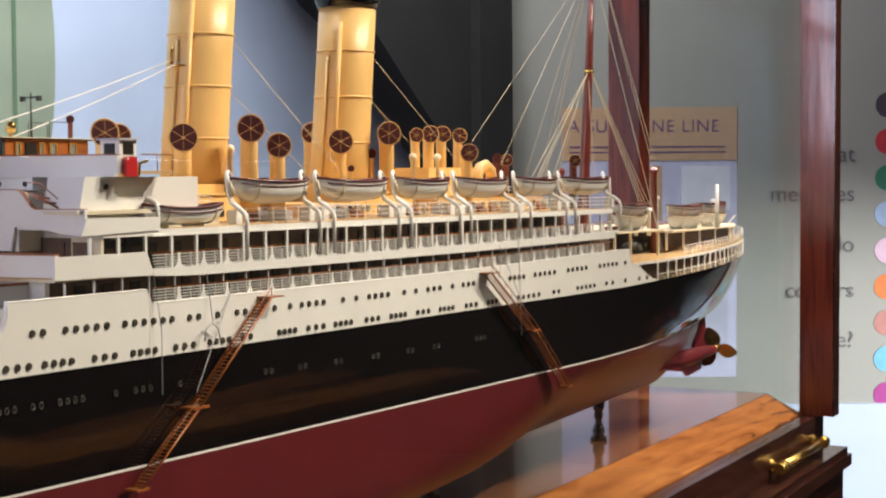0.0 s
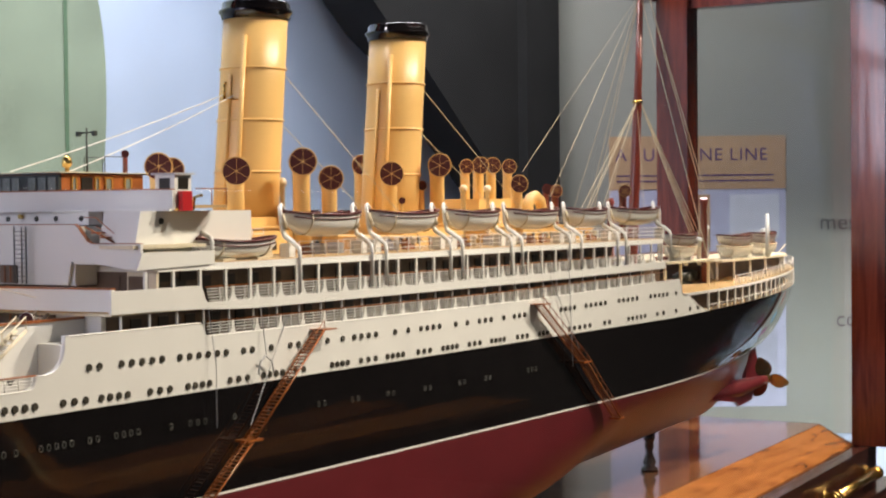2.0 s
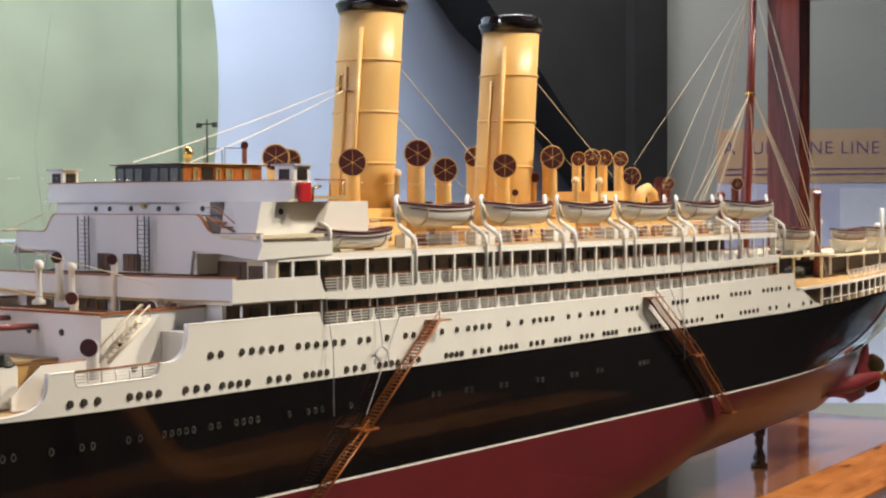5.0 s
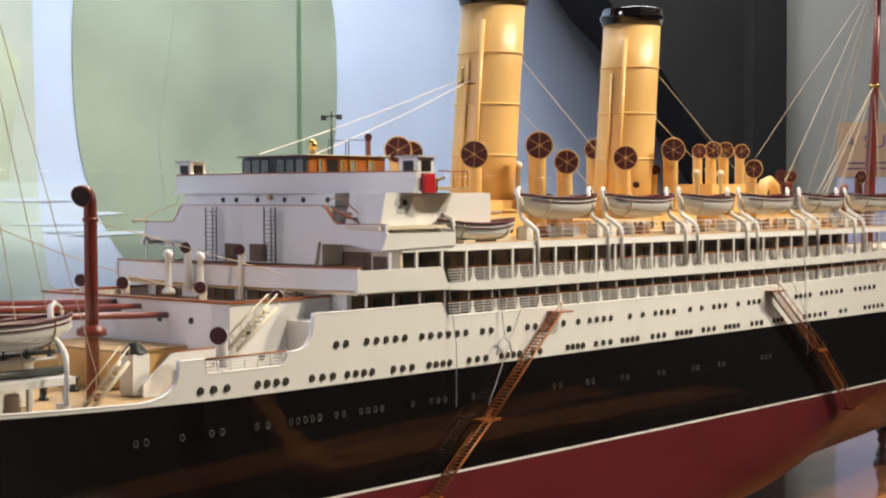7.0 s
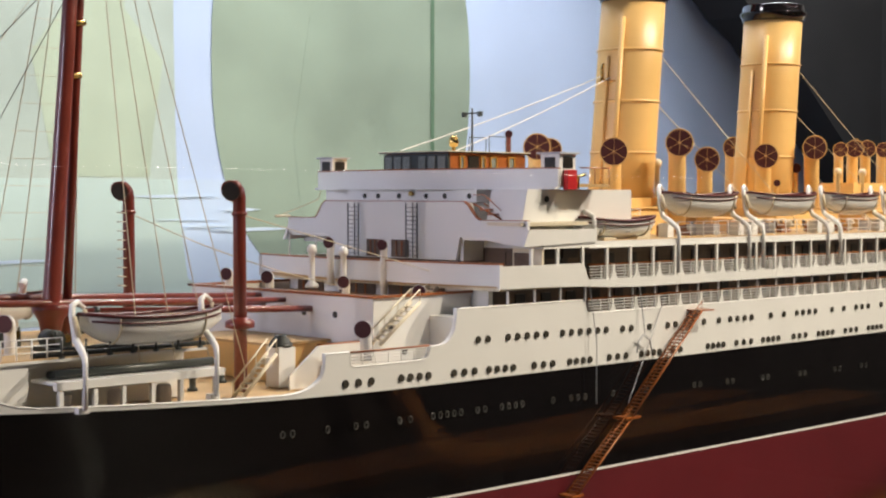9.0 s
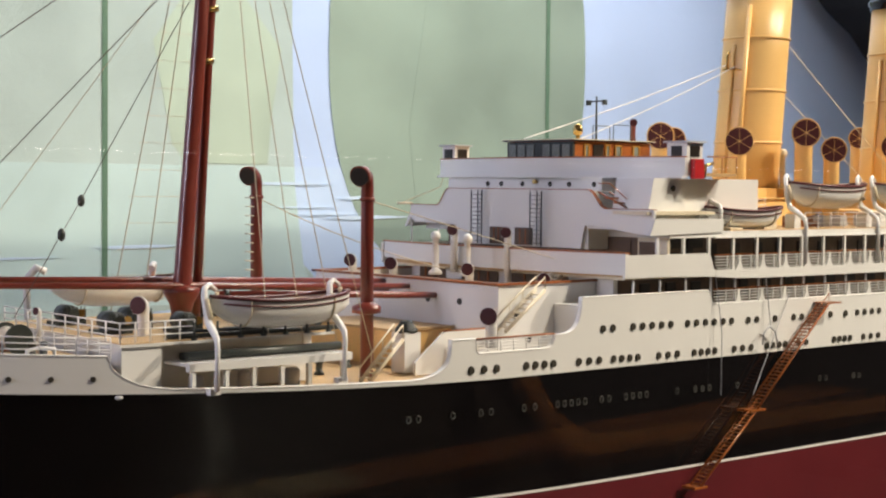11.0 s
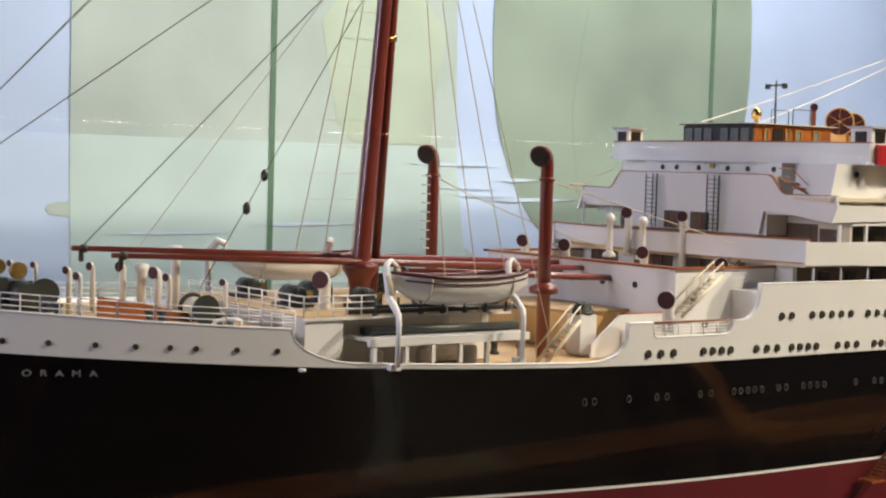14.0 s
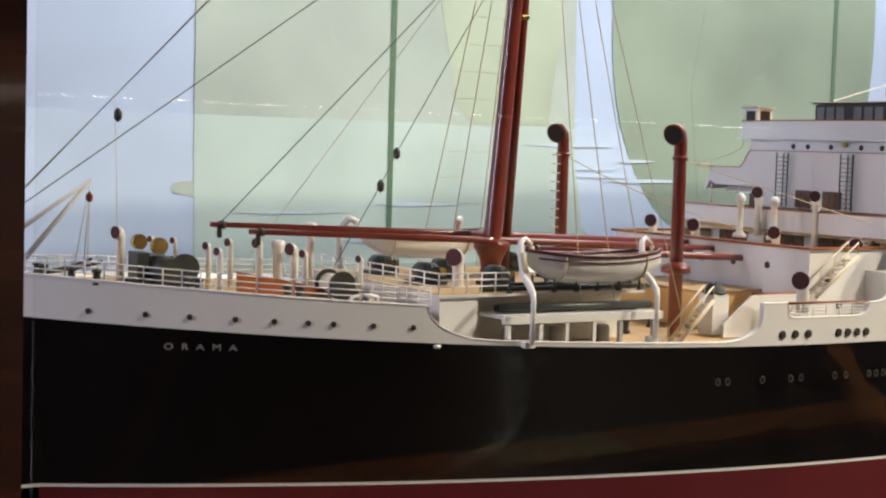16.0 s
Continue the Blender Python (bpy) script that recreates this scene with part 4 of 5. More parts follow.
def cowl(x, y, z, r, base, turn=-135, body=BUFF, mouth=MOUTH, name="ventilator", label="buff cowl ventilator with dark red mouth", trunk=0.62):
    """A ship's cowl: trunk, bend and flared mouth that faces the turn."""
    d = Vector((math.cos(radians(turn)), math.sin(radians(turn)), 0))
    c = Vector((x, y, z))
    t = r * trunk
    foot = c - d * r * 1.05
    pts, rs = [], []
    pts.append(Vector((foot.x, foot.y, base)))
    rs.append(t * 1.05)
    pts.append(Vector((foot.x, foot.y, z - r * 1.0)))
    rs.append(t)
    for k in range(1, 7):
        a = k / 6 * math.pi / 2
        pts.append(foot + Vector((0, 0, -r * 1.0 + r * 1.0 * math.sin(a))) + d * (r * 0.75 * (1 - math.cos(a))))
        rs.append(t + (r * 0.95 - t) * (k / 6) ** 1.3)
    pts.append(c)
    rs.append(r)
    v = part(name, Shape().tube(pts, rs, 18), body, ship, label)
    part("mouth", Shape().tube([c + d * 0.0004, c + d * 0.0012], r * 0.93, 20), mouth, v, "dark red mouth")
    if r > 0.0115:
        s = Shape()
        side = Vector((-d.y, d.x, 0))
        for k in range(3):
            a = math.pi * k / 3 + 0.5
            e = side * math.cos(a) * r * 0.92 + Vector((0, 0, math.sin(a) * r * 0.92))
            s.tube([c + d * 0.0016 - e, c + d * 0.0016 + e], r * 0.014, 4)
        s.tube([c + d * 0.0012, c + d * 0.003], r * 0.07, 8)
        s.tube([c + d * 0.0008 + side * r * math.cos(a) + Vector((0, 0, r * math.sin(a))) for a in np.linspace(0, 2 * math.pi, 21)], r * 0.03, 5)
        part("spokes", s, BUFF, v, "spoked brass guard")
    return v


for x, y, z, r in ((1.462, -0.066, 0.717, 0.0215), (1.863, -0.066, 0.718, 0.0215), (1.569, -0.107, 0.732, 0.0215), (1.622, -0.120, 0.707, 0.0195), (1.979, 0.08, 0.738, 0.019), (1.986, -0.083, 0.734, 0.021), (1.43, 0.06, 0.726, 0.021), (1.455, 0.055, 0.722, 0.018), (2.207, 0.0, 0.737, 0.014), (2.257, 0.0, 0.74, 0.017), (2.303, 0.0, 0.741, 0.016), (2.451, 0.05, 0.742, 0.0155), (2.193, -0.124, 0.702, 0.017), (1.98, -0.05, 0.699, 0.009), (1.64, -0.10, 0.672, 0.007), (1.83, -0.11, 0.672, 0.006)):
    cowl(x, y, z, r, 0.5927)
for x, y, z, r in ((1.253, -0.046, 0.738, 0.0055), (2.47, -0.05, 0.691, 0.0125), (2.486, -0.02, 0.695, 0.011), (2.691, -0.094, 0.691, 0.0135)):
    cowl(x, y, z, r, 0.6, body=SPAR, label="dark red cowl ventilator")
for x, y, z in ((1.60, -0.041, 0.708), (2.10, -0.06, 0.70), (2.20, -0.05, 0.70)):
    part("mushroom_vent", Shape().lathe((x, y, 0.6), [(0, 0.004), (z - 0.612, 0.004), (z - 0.611, 0.007), (z - 0.604, 0.0075), (z - 0.599, 0.004)], 12), CREAM, ship)
part("bent_pipe", Shape().tube([(2.30, -0.08, 0.60), (2.30, -0.08, 0.66), (2.31, -0.08, 0.675), (2.33, -0.08, 0.68), (2.35, -0.08, 0.67), (2.355, -0.08, 0.65)], 0.011, 12), BUFF, ship)


def lifeboat(x0, x1, y, ztop, depth=0.030, width=0.028, hull=WHITE, stripe=MAROON):
    s, g = Shape(), Shape()
    cx, hl = (x0 + x1) / 2, (x1 - x0) / 2
    rows, edge = [], []
    for i in range(21):
        u = -1 + 2 * i / 20
        w = width * (1 - abs(u) ** 2.6) ** 0.8 + 0.0006
        sheer = 0.0055 * u * u
        d = depth * (1 - 0.55 * abs(u) ** 4)
        rows.append([(cx + u * hl, y + w * math.sin(a), ztop + sheer - d * max(0, math.cos(a)) ** 0.75) for a in np.linspace(-math.pi / 2, math.pi / 2, 13)])
        edge.append((cx + u * hl, w, ztop + sheer))
    s.grid(rows)
    b = part("lifeboat", s, hull, ship, "white lifeboat with a dark red gunwale stripe")
    for side in (-1, 1):
        g.tube([(x, y + side * (w + 0.0005), z) for x, w, z in edge], 0.0021, 6)
        g.tube([(x, y + side * (w * 0.99 + 0.0006), z - 0.0065) for x, w, z in edge[1:-1]], 0.0011, 6)
    part("gunwale", g, stripe, b)
    part("cover", Shape().grid([[(x, y - w * 0.96, z - 0.0030), (x, y, z - 0.0025), (x, y + w * 0.96, z - 0.0030)] for x, w, z in edge]), TEAK, b, "brown inner planking and thwarts")
    part("keel", Shape().tube([(x, y, z - depth * (1 - 0.55 * abs(-1 + 2 * i / 20) ** 4) - 0.0005) for i, (x, w, z) in enumerate(edge)], 0.0013, 5), hull, b)
    lash = Shape()
    for u in (-0.62, 0.62):
        i = round((u + 1) * 10)
        x, w, z = edge[i]
        lash.tube([(x, y - w * 1.03 * math.sin(a), z - depth * max(0, math.cos(a)) ** 0.75 * 1.02) for a in np.linspace(-1.5, 1.57, 9)], 0.0011, 5)
    part("lashing", lash, CORD, b)
    return b


def davit(x, y=-0.236, z0=0.545, z1=0.666, r=0.0028):
    s = Shape()
    d = z1 - z0
    path = [(0, -0.004, 0), (0, -0.005, 0.42), (0.001, -0.002, 0.50), (0.006, 0.014, 0.575), (0.012, 0.032, 0.635), (0.0135, 0.038, 0.74), (0.011, 0.038, 0.88), (0.014, 0.042, 0.97), (0.022, 0.046, 1.0), (0.030, 0.046, 0.94)]
    s.tube([(x + a, y + b, z0 + c * d) for a, b, c in path], [r, r, r * 1.15, r * 1.4, r * 1.35, r * 1.2, r * 1.2, r * 1.1, r, r * 0.8], 10)
    ob = part("davit", s, WHITE, ship, "white curved boat davit")
    part("fall_block", Shape().tube([(x + 0.031, y + 0.046, z1 - 0.008), (x + 0.031, y + 0.046, z1 - 0.018)], 0.0024, 6).tube([(x + 0.012, y + 0.036, z1 - 0.014), (x + 0.014, y + 0.030, z1 - 0.034)], 0.003, 6), CORD, ob)
    part("davit_foot", Shape().box(x + 0.004, x + 0.018, y + 0.018, y + 0.034, 0.5927, 0.612) if z0 > 0.5 else Shape().box(x - 0.006, x + 0.006, y - 0.002, y + 0.006, z0 - 0.004, z0 + 0.002), WHITE, ob)
    return ob


BOATS = ((1.415, 1.592), (1.622, 1.806), (1.836, 1.996), (2.026, 2.205), (2.243, 2.395), (2.425, 2.635))
for x0, x1 in BOATS:
    lifeboat(x0, x1, -0.195, 0.651)
    davit(x0 - 0.024)
    davit(x1 - 0.030)
    lifeboat(x0, x1, 0.195, 0.651)
lifeboat(1.214, 1.372, -0.212, 0.6175, 0.023, 0.021, WHITE, MAROON)
part("boat_chock", Shape().box(1.245, 1.270, -0.228, -0.196, 0.5927, 0.5955).box(1.315, 1.340, -0.228, -0.196, 0.5927, 0.5955), CREAM, ship)
davit(1.222, -0.225, 0.5927, 0.655, 0.0026)


# accommodation ladders on the side
def ladder(top, mid, foot, y):
    for (xa, za), (xb, zb) in ((top, mid), (mid, foot)):
        a, b = Vector((xa, y, za)), Vector((xb, y, zb))
        s, t = Shape(), Shape()
        for off in (-0.0085, 0.0085):
            o = Vector((0, off, 0))
            s.tube([a + o, b + o], 0.0017, 6)
        n = int((b - a).length / 0.0062)
        for k in range(1, n):
            p = a.lerp(b, k / n)
            t.box(p.x - 0.0026, p.x + 0.0026, p.y - 0.008, p.y + 0.008, p.z - 0.0006, p.z + 0.0006)
        lad = part("accommodation_ladder", s, TEAK, ship, "brown wooden gangway ladder on the hull side")
        part("treads", t, TEAK, lad)
        h = Shape()
        o = Vector((0, -0.0085, 0.014))
        h.tube([a + o, b + o], 0.0008, 5)
        for k in range(0, 8):
            p = a.lerp(b, k / 7) + Vector((0, -0.0085, 0))
            h.tube([p, p + Vector((0, 0, 0.014))], 0.0006, 4)
        part("hand_rope", h, TEAK, lad)
    part("ladder_platform", Shape().box(mid[0] - 0.016, mid[0] + 0.016, y - 0.011, y + 0.011, mid[1] - 0.0015, mid[1] + 0.0015), TEAK, ship)
    part("ladder_platform", Shape().box(top[0] - 0.004, top[0] + 0.030, -0.262, -0.2395, top[1] - 0.001, top[1] + 0.001), TEAK, ship)
    part("ladder_platform", Shape().box(foot[0] - 0.012, foot[0] + 0.012, y - 0.011, y + 0.011, foot[1] - 0.0015, foot[1] + 0.0015), TEAK, ship)


ladder((1.416, 0.491), (1.262, 0.357), (1.150, 0.268), -0.254)
ladder((2.035, 0.490), (2.195, 0.377), (2.330, 0.258), -0.254)
part("ladder_davit", Shape().tube([(1.20, -0.241, 0.535), (1.205, -0.249, 0.46), (1.205, -0.249, 0.38)], 0.0007, 4).tube([(1.305, -0.24, 0.53), (1.307, -0.248, 0.465)], 0.0009, 4).tube([(1.290, -0.248, 0.44), (1.293, -0.248, 0.456), (1.305, -0.248, 0.464), (1.318, -0.248, 0.456), (1.322, -0.248, 0.44)], 0.0012, 5).tube([(1.36, -0.24, 0.51), (1.27, -0.25, 0.375)], 0.0007, 4), GREY, ship)
part("ladder_davit", Shape().tube([(2.10, -0.24, 0.535), (2.19, -0.25, 0.40)], 0.0008, 4).tube([(2.17, -0.24, 0.545), (2.17, -0.247, 0.37)], 0.0009, 4), GREY, ship)
# ---- fore well and forecastle ----
fore = part("house_block", Shape().box(0.885, 1.06, -0.17, 0.2, 0.43, 0.516).box(0.885, 0.888, -0.17, 0.2, 0.516, 0.528).box(0.888, 1.06, -0.17, -0.167, 0.516, 0.528).box(0.888, 1.06, 0.197, 0.2, 0.516, 0.528).box(0.978, 1.06, -0.232, 0.232, 0.43, 0.503), WHITE, ship, "white front house under the bridge")
part("house_rail", Shape().box(0.880, 1.06, 0.196, 0.204, 0.5281, 0.531).box(0.880, 0.890, -0.174, 0.204, 0.5281, 0.531).box(0.892, 1.06, -0.173, -0.165, 0.5281, 0.531), TEAK, ship)
for y, z in ((0.13, 0.505), (0.08, 0.505), (0.02, 0.505), (-0.04, 0.505), (-0.1, 0.505), (0.05, 0.47), (-0.06, 0.47)):
    piece("porthole", PORT, fore, pose(0.8848, y, z) @ FRONTPORT @ Matrix.Scale(0.9, 4))
for x, z in ((0.915, 0.49), (0.935, 0.462)):
    piece("porthole", PORT, fore, pose(x, -0.1702, z) @ Matrix.Scale(1.0, 4))
part("front_wall", Shape().box(1.052, 1.0596, -0.2, 0.2, 0.43, 0.5335), WHITE, ship, "white wall under the bridge front")
for y0, y1 in ((0.120, 0.175), (0.011, 0.085), (-0.122, -0.016)):
    part("front_shutter", Shape().box(1.0495, 1.0518, y0, y1, 0.514, 0.5365), INNER, ship, "dark teak shutter")
    for k in range(1, 4):
        part("shutter_bar", Shape().box(1.0482, 1.0494, y0 + (y1 - y0) * k / 4 - 0.0012, y0 + (y1 - y0) * k / 4 + 0.0012, 0.514, 0.5365), TEAK, ship)
part("house_top", Shape().box(0.889, 1.058, -0.166, 0.196, 0.5161, 0.5175), DECK, ship)
part("hatch", Shape().box(0.79, 0.88, -0.09, 0.09, 0.43, 0.472), BUFF, ship, "buff cargo hatch")
part("hatch_cover", Shape().box(0.787, 0.883, -0.093, 0.093, 0.4721, 0.475), DECK, ship)
part("hatch", Shape().box(0.43, 0.63, -0.11, 0.11, 0.43, 0.452), BUFF, ship, "buff cargo hatch")
part("bulwark_screen", Shape().slab([(0.757, 0.43), (0.8835, 0.43), (0.8835, 0.4775), (0.80, 0.4775), (0.757, 0.445)], -0.1705, -0.1675), WHITE, ship)
part("screen_rail", Shape().tube([(0.80, -0.169, 0.478), (0.882, -0.169, 0.478)], 0.0016, 6), TEAK, ship)
rail([(0.792, -0.233, 0.4588), (0.910, -0.235, 0.4588)], 0.014, 4, 0.02, 0.0008)
part("rail_cap", Shape().tube([(0.790, -0.233, 0.4745), (0.915, -0.235, 0.4745)], 0.0013, 6), TEAK, ship)


def stairs(x0, z0, x1, z1, y, w=0.016):
    s = Shape()
    a, b = Vector((x0, y, z0)), Vector((x1, y, z1))
    for off in (-w / 2, w / 2):
        s.tube([a + Vector((0, off, 0)), b + Vector((0, off, 0))], 0.0022, 6)
        s.tube([a + Vector((0, off, 0.016)), b + Vector((0, off, 0.016))], 0.001, 5)
        for k in range(4):
            p = a.lerp(b, k / 3) + Vector((0, off, 0))
            s.tube([p, p + Vector((0, 0, 0.016))], 0.0008, 4)
    n = 9
    for k in range(1, n):
        p = a.lerp(b, k / n)
        s.box(p.x - 0.003, p.x + 0.003, p.y - w / 2, p.y + w / 2, p.z - 0.0007, p.z + 0.0007)
    return part("deck_stairs", s, CREAM, ship, "cream deck stairs with hand rails")


stairs(0.668, 0.43, 0.716, 0.476, -0.19)
stairs(0.875, 0.475, 0.94, 0.522, -0.185)
stairs(0.99, 0.508, 1.045, 0.54, -0.12)
WHITECOWL = ((0.831, -0.212, 0.497, 0.011, 0.46), (0.992, 0.039, 0.588, 0.008, 0.53), (1.004, -0.054, 0.587, 0.0075, 0.508), (0.905, 0.15, 0.545, 0.009, 0.5), (0.92, 0.08, 0.543, 0.009, 0.5), (0.95, -0.04, 0.540, 0.0085, 0.5), (0.97, -0.16, 0.532, 0.009, 0.45), (0.44, -0.10, 0.519, 0.010, 0.45), (0.93, -0.15, 0.512, 0.0085, 0.45))
for x, y, z, r, base in WHITECOWL:
    cowl(x, y, z, r, base, turn=-150, body=WHITE, label="white cowl ventilator with dark mouth")
for x, y, z in ((0.953, 0.027, 0.578), (0.962, -0.026, 0.576)):
    part("mushroom_vent", Shape().lathe((x, y, 0.53), [(0, 0.009), (0.004, 0.009), (0.008, 0.0045), (z - 0.532, 0.004), (z - 0.531, 0.0065), (z - 0.525, 0.0065), (z - 0.521, 0.003)], 12), WHITE, ship, "white mushroom ventilator")
for y in (-0.138, 0.087):
    k = part("kingpost", Shape().tube([(0.712, y, 0.428), (0.711, y, 0.62), (0.711, y, 0.648), (0.708, y - 0.002, 0.655), (0.700, y - 0.006, 0.659), (0.692, y - 0.010, 0.656)], [0.0078, 0.0074, 0.0074, 0.0078, 0.0095, 0.0125], 16), SPAR, ship, "tall red-brown ventilating kingpost")
    # Dark disc paints the shade inside the post's mouth.
    part("mouth", Shape().tube([(0.6918, y - 0.0102, 0.656), (0.6905, y - 0.011, 0.6557)], 0.0105, 14), DARK, k)
    part("collar", Shape().lathe((0.711, y, 0.50), [(0, 0.008), (0.002, 0.017), (0.009, 0.017), (0.014, 0.008)], 14).lathe((0.711, y, 0.628), [(0, 0.0075), (0.001, 0.009), (0.004, 0.009), (0.005, 0.0075)], 14), SPAR, k)
# small gear in the well
coil = Shape()
for k in range(4):
    r = 0.012 - 0.0022 * k
    coil.tube([(0.772 + r * math.cos(a), -0.135 + r * math.sin(a), 0.478 + 0.003 * k + 0.0012 * math.sin(5 * a)) for a in np.linspace(0, 2 * math.pi, 15)], 0.0024, 6)
part("hose_coil", coil, IRON, ship, "dark coiled hose on the screen top")
part("coil_stand", Shape().box(0.760, 0.784, -0.147, -0.123, 0.43, 0.476), WHITE, ship)
for x, y in ((0.75, -0.05), (0.75, 0.05), (0.68, -0.09), (0.68, 0.09)):
    part("bollard", Shape().lathe((x, y, 0.4285), [(0, 0.006), (0.003, 0.006), (0.004, 0.004), (0.013, 0.004), (0.014, 0.0055), (0.017, 0.0055), (0.018, 0.003)], 12), IRON, ship, "black iron bollard")
for k in range(7):
    x = 0.46 + 0.028 * k
    part("boat_grip", Shape().tube([(x, -0.178, 0.4876), (x + 0.001, -0.176, 0.506)], 0.0013, 5).tube([(x - 0.003, -0.178, 0.4890), (x + 0.003, -0.178, 0.4890)], 0.0016, 5), IRON, ship)
part("boat_bed", Shape().tube([(0.452, -0.176, 0.472), (0.645, -0.176, 0.472)], 0.0045, 8).tube([(0.452, -0.165, 0.471), (0.645, -0.165, 0.471)], 0.004, 8), IRON, ship, "dark spare spars lashed on the boat stage")
for x in (0.47, 0.53, 0.59):
    part("drum", Shape().lathe((x, -0.165, 0.4285), [(0, 0.008), (0.020, 0.008), (0.022, 0.006)], 12), GREY, ship)
# foremast and topmast pole
mast = part("foremast", Shape().tube([(0.546, 0, 0.43), (0.552, 0, 0.52), (0.574, 0, 0.80), (0.60, 0, 1.16)], [0.0112, 0.0106, 0.0088, 0.0065], 18), SPAR, ship, "raked red-brown foremast")
part("derrick_post", Shape().tube([(0.572, 0.006, 0.455), (0.590, 0.004, 0.80), (0.612, 0.002, 1.16)], [0.0055, 0.005, 0.004], 10), SPAR, mast)
part("mast_ring", Shape().tube([(0.577, 0, 0.785), (0.592, 0, 0.787)], 0.004, 8).tube([(0.583, 0, 0.845), (0.598, 0, 0.847)], 0.004, 8), BRASS, mast)
part("mast_house", Shape().box(0.40, 0.64, -0.13, 0.13, 0.43, 0.4835).box(0.385, 0.43, -0.165, 0.13, 0.43, 0.4835).box(0.382, 0.645, -0.168, 0.134, 0.4836, 0.4865), WHITE, ship, "white winch platform round the foremast")
part("winch_deck", Shape().box(0.384, 0.643, -0.166, 0.132, 0.4866, 0.4876), DECK, ship)
part("partners", Shape().lathe((0.552, 0, 0.500), [(0, 0.012), (0.010, 0.014), (0.022, 0.021), (0.028, 0.021), (0.030, 0.012)], 16), SPAR, ship)
for x0, z0, x1, z1, y0, y1 in ((0.214, 0.547, 0.90, 0.522, 0.02, 0.05), (0.245, 0.541, 0.93, 0.517, -0.01, 0.0), (0.56, 0.525, 1.03, 0.5035, -0.06, -0.05), (0.56, 0.528, 1.0, 0.508, 0.03, 0.045)):
    boom = part("derrick_boom", Shape().tube([(x0, y0, z0), ((x0 + x1) / 2, (y0 + y1) / 2, (z0 + z1) / 2), (x1, y1, z1)], [0.0028, 0.0045, 0.0035], 10), SPAR, ship, "long red-brown cargo derrick boom")
    part("boom_band", Shape().tube([(x0 + 0.01, y0, z0 - 0.0005), (x0 + 0.016, y0, z0 - 0.0007)], 0.0045, 8).tube([(x0 + 0.01, y0, z0), (x0 + 0.01, y0, z0 - 0.014)], 0.0028, 6), IRON, boom)


def winch(x, y, z, k=1.0):
    s = Shape()
    s.box(x - 0.018 * k, x + 0.018 * k, y - 0.016 * k, y + 0.016 * k, z, z + 0.004)
    s.tube([(x, y - 0.02 * k, z + 0.013 * k), (x, y - 0.012 * k, z + 0.013 * k), (x, y - 0.0119 * k, z + 0.013 * k), (x, y + 0.0119 * k, z + 0.013 * k), (x, y + 0.012 * k, z + 0.013 * k), (x, y + 0.02 * k, z + 0.013 * k)], [0.007 * k, 0.006 * k, 0.011 * k, 0.011 * k, 0.006 * k, 0.007 * k], 12)
    s.box(x + 0.006 * k, x + 0.02 * k, y - 0.012 * k, y - 0.006 * k, z, z + 0.018 * k).box(x + 0.006 * k, x + 0.02 * k, y + 0.006 * k, y + 0.012 * k, z, z + 0.018 * k)
    for a in range(6):
        s.tube([(x - 0.004 * k + 0.004 * k * a, y - 0.014 * k, z + 0.004), (x - 0.008 * k + 0.005 * k * a, y - 0.014 * k, z + 0.022 * k)], 0.0009 * k, 4)
    w = part("winch", s, IRON, ship, "dark iron cargo winch")
    part("winch_fitting", Shape().tube([(x + 0.012 * k, y - 0.013 * k, z + 0.014 * k), (x + 0.012 * k, y - 0.016 * k, z + 0.014 * k)], 0.005 * k, 8), BRASS, w)


for x, y in ((0.44, 0.06), (0.47, -0.03), (0.43, -0.06), (0.50, -0.09), (0.60, -0.08), (0.63, -0.02), (0.56, -0.12), (0.62, 0.07)):
    winch(x, y, 0.4876, random.uniform(0.85, 1.15))
part("pipe_run", Shape().tube([(0.44, -0.155, 0.490), (0.66, -0.155, 0.490)], 0.003, 6).tube([(0.46, -0.148, 0.494), (0.64, -0.148, 0.494)], 0.002, 6), IRON, ship)
rail([(0.385, -0.162, 0.4876), (0.47, -0.162, 0.4876)], 0.02, 3, 0.018, 0.0009)
rail([(0.385, -0.162, 0.4876), (0.385, 0.1, 0.4876)], 0.02, 3, 0.03, 0.0009)
# fore boats on their stage
part("boat_stage", Shape().box(0.442, 0.645, -0.199, -0.192, 0.4585, 0.4665).box(0.442, 0.645, -0.192, -0.15, 0.4630, 0.4665), WHITE, ship, "white boat stage on posts")
for x in (0.448, 0.487, 0.52, 0.555, 0.59, 0.635):
    part("stage_post", Shape().box(x - 0.0022, x + 0.0022, -0.198, -0.193, 0.4285, 0.4574), WHITE, ship)
lifeboat(0.482, 0.658, -0.175, 0.526, 0.029, 0.027)
lifeboat(0.478, 0.654, 0.175, 0.526, 0.029, 0.027)
for x, k in ((0.462, 1), (0.620, -1)):
    davit(x, -0.214, 0.440, 0.543)
    part("davit", Shape().tube([(x, 0.20, 0.45), (x, 0.205, 0.505), (x - 0.006 * k, 0.195, 0.53), (x, 0.18, 0.545), (x + 0.008 * k, 0.172, 0.54)], 0.0045, 8), WHITE, ship)
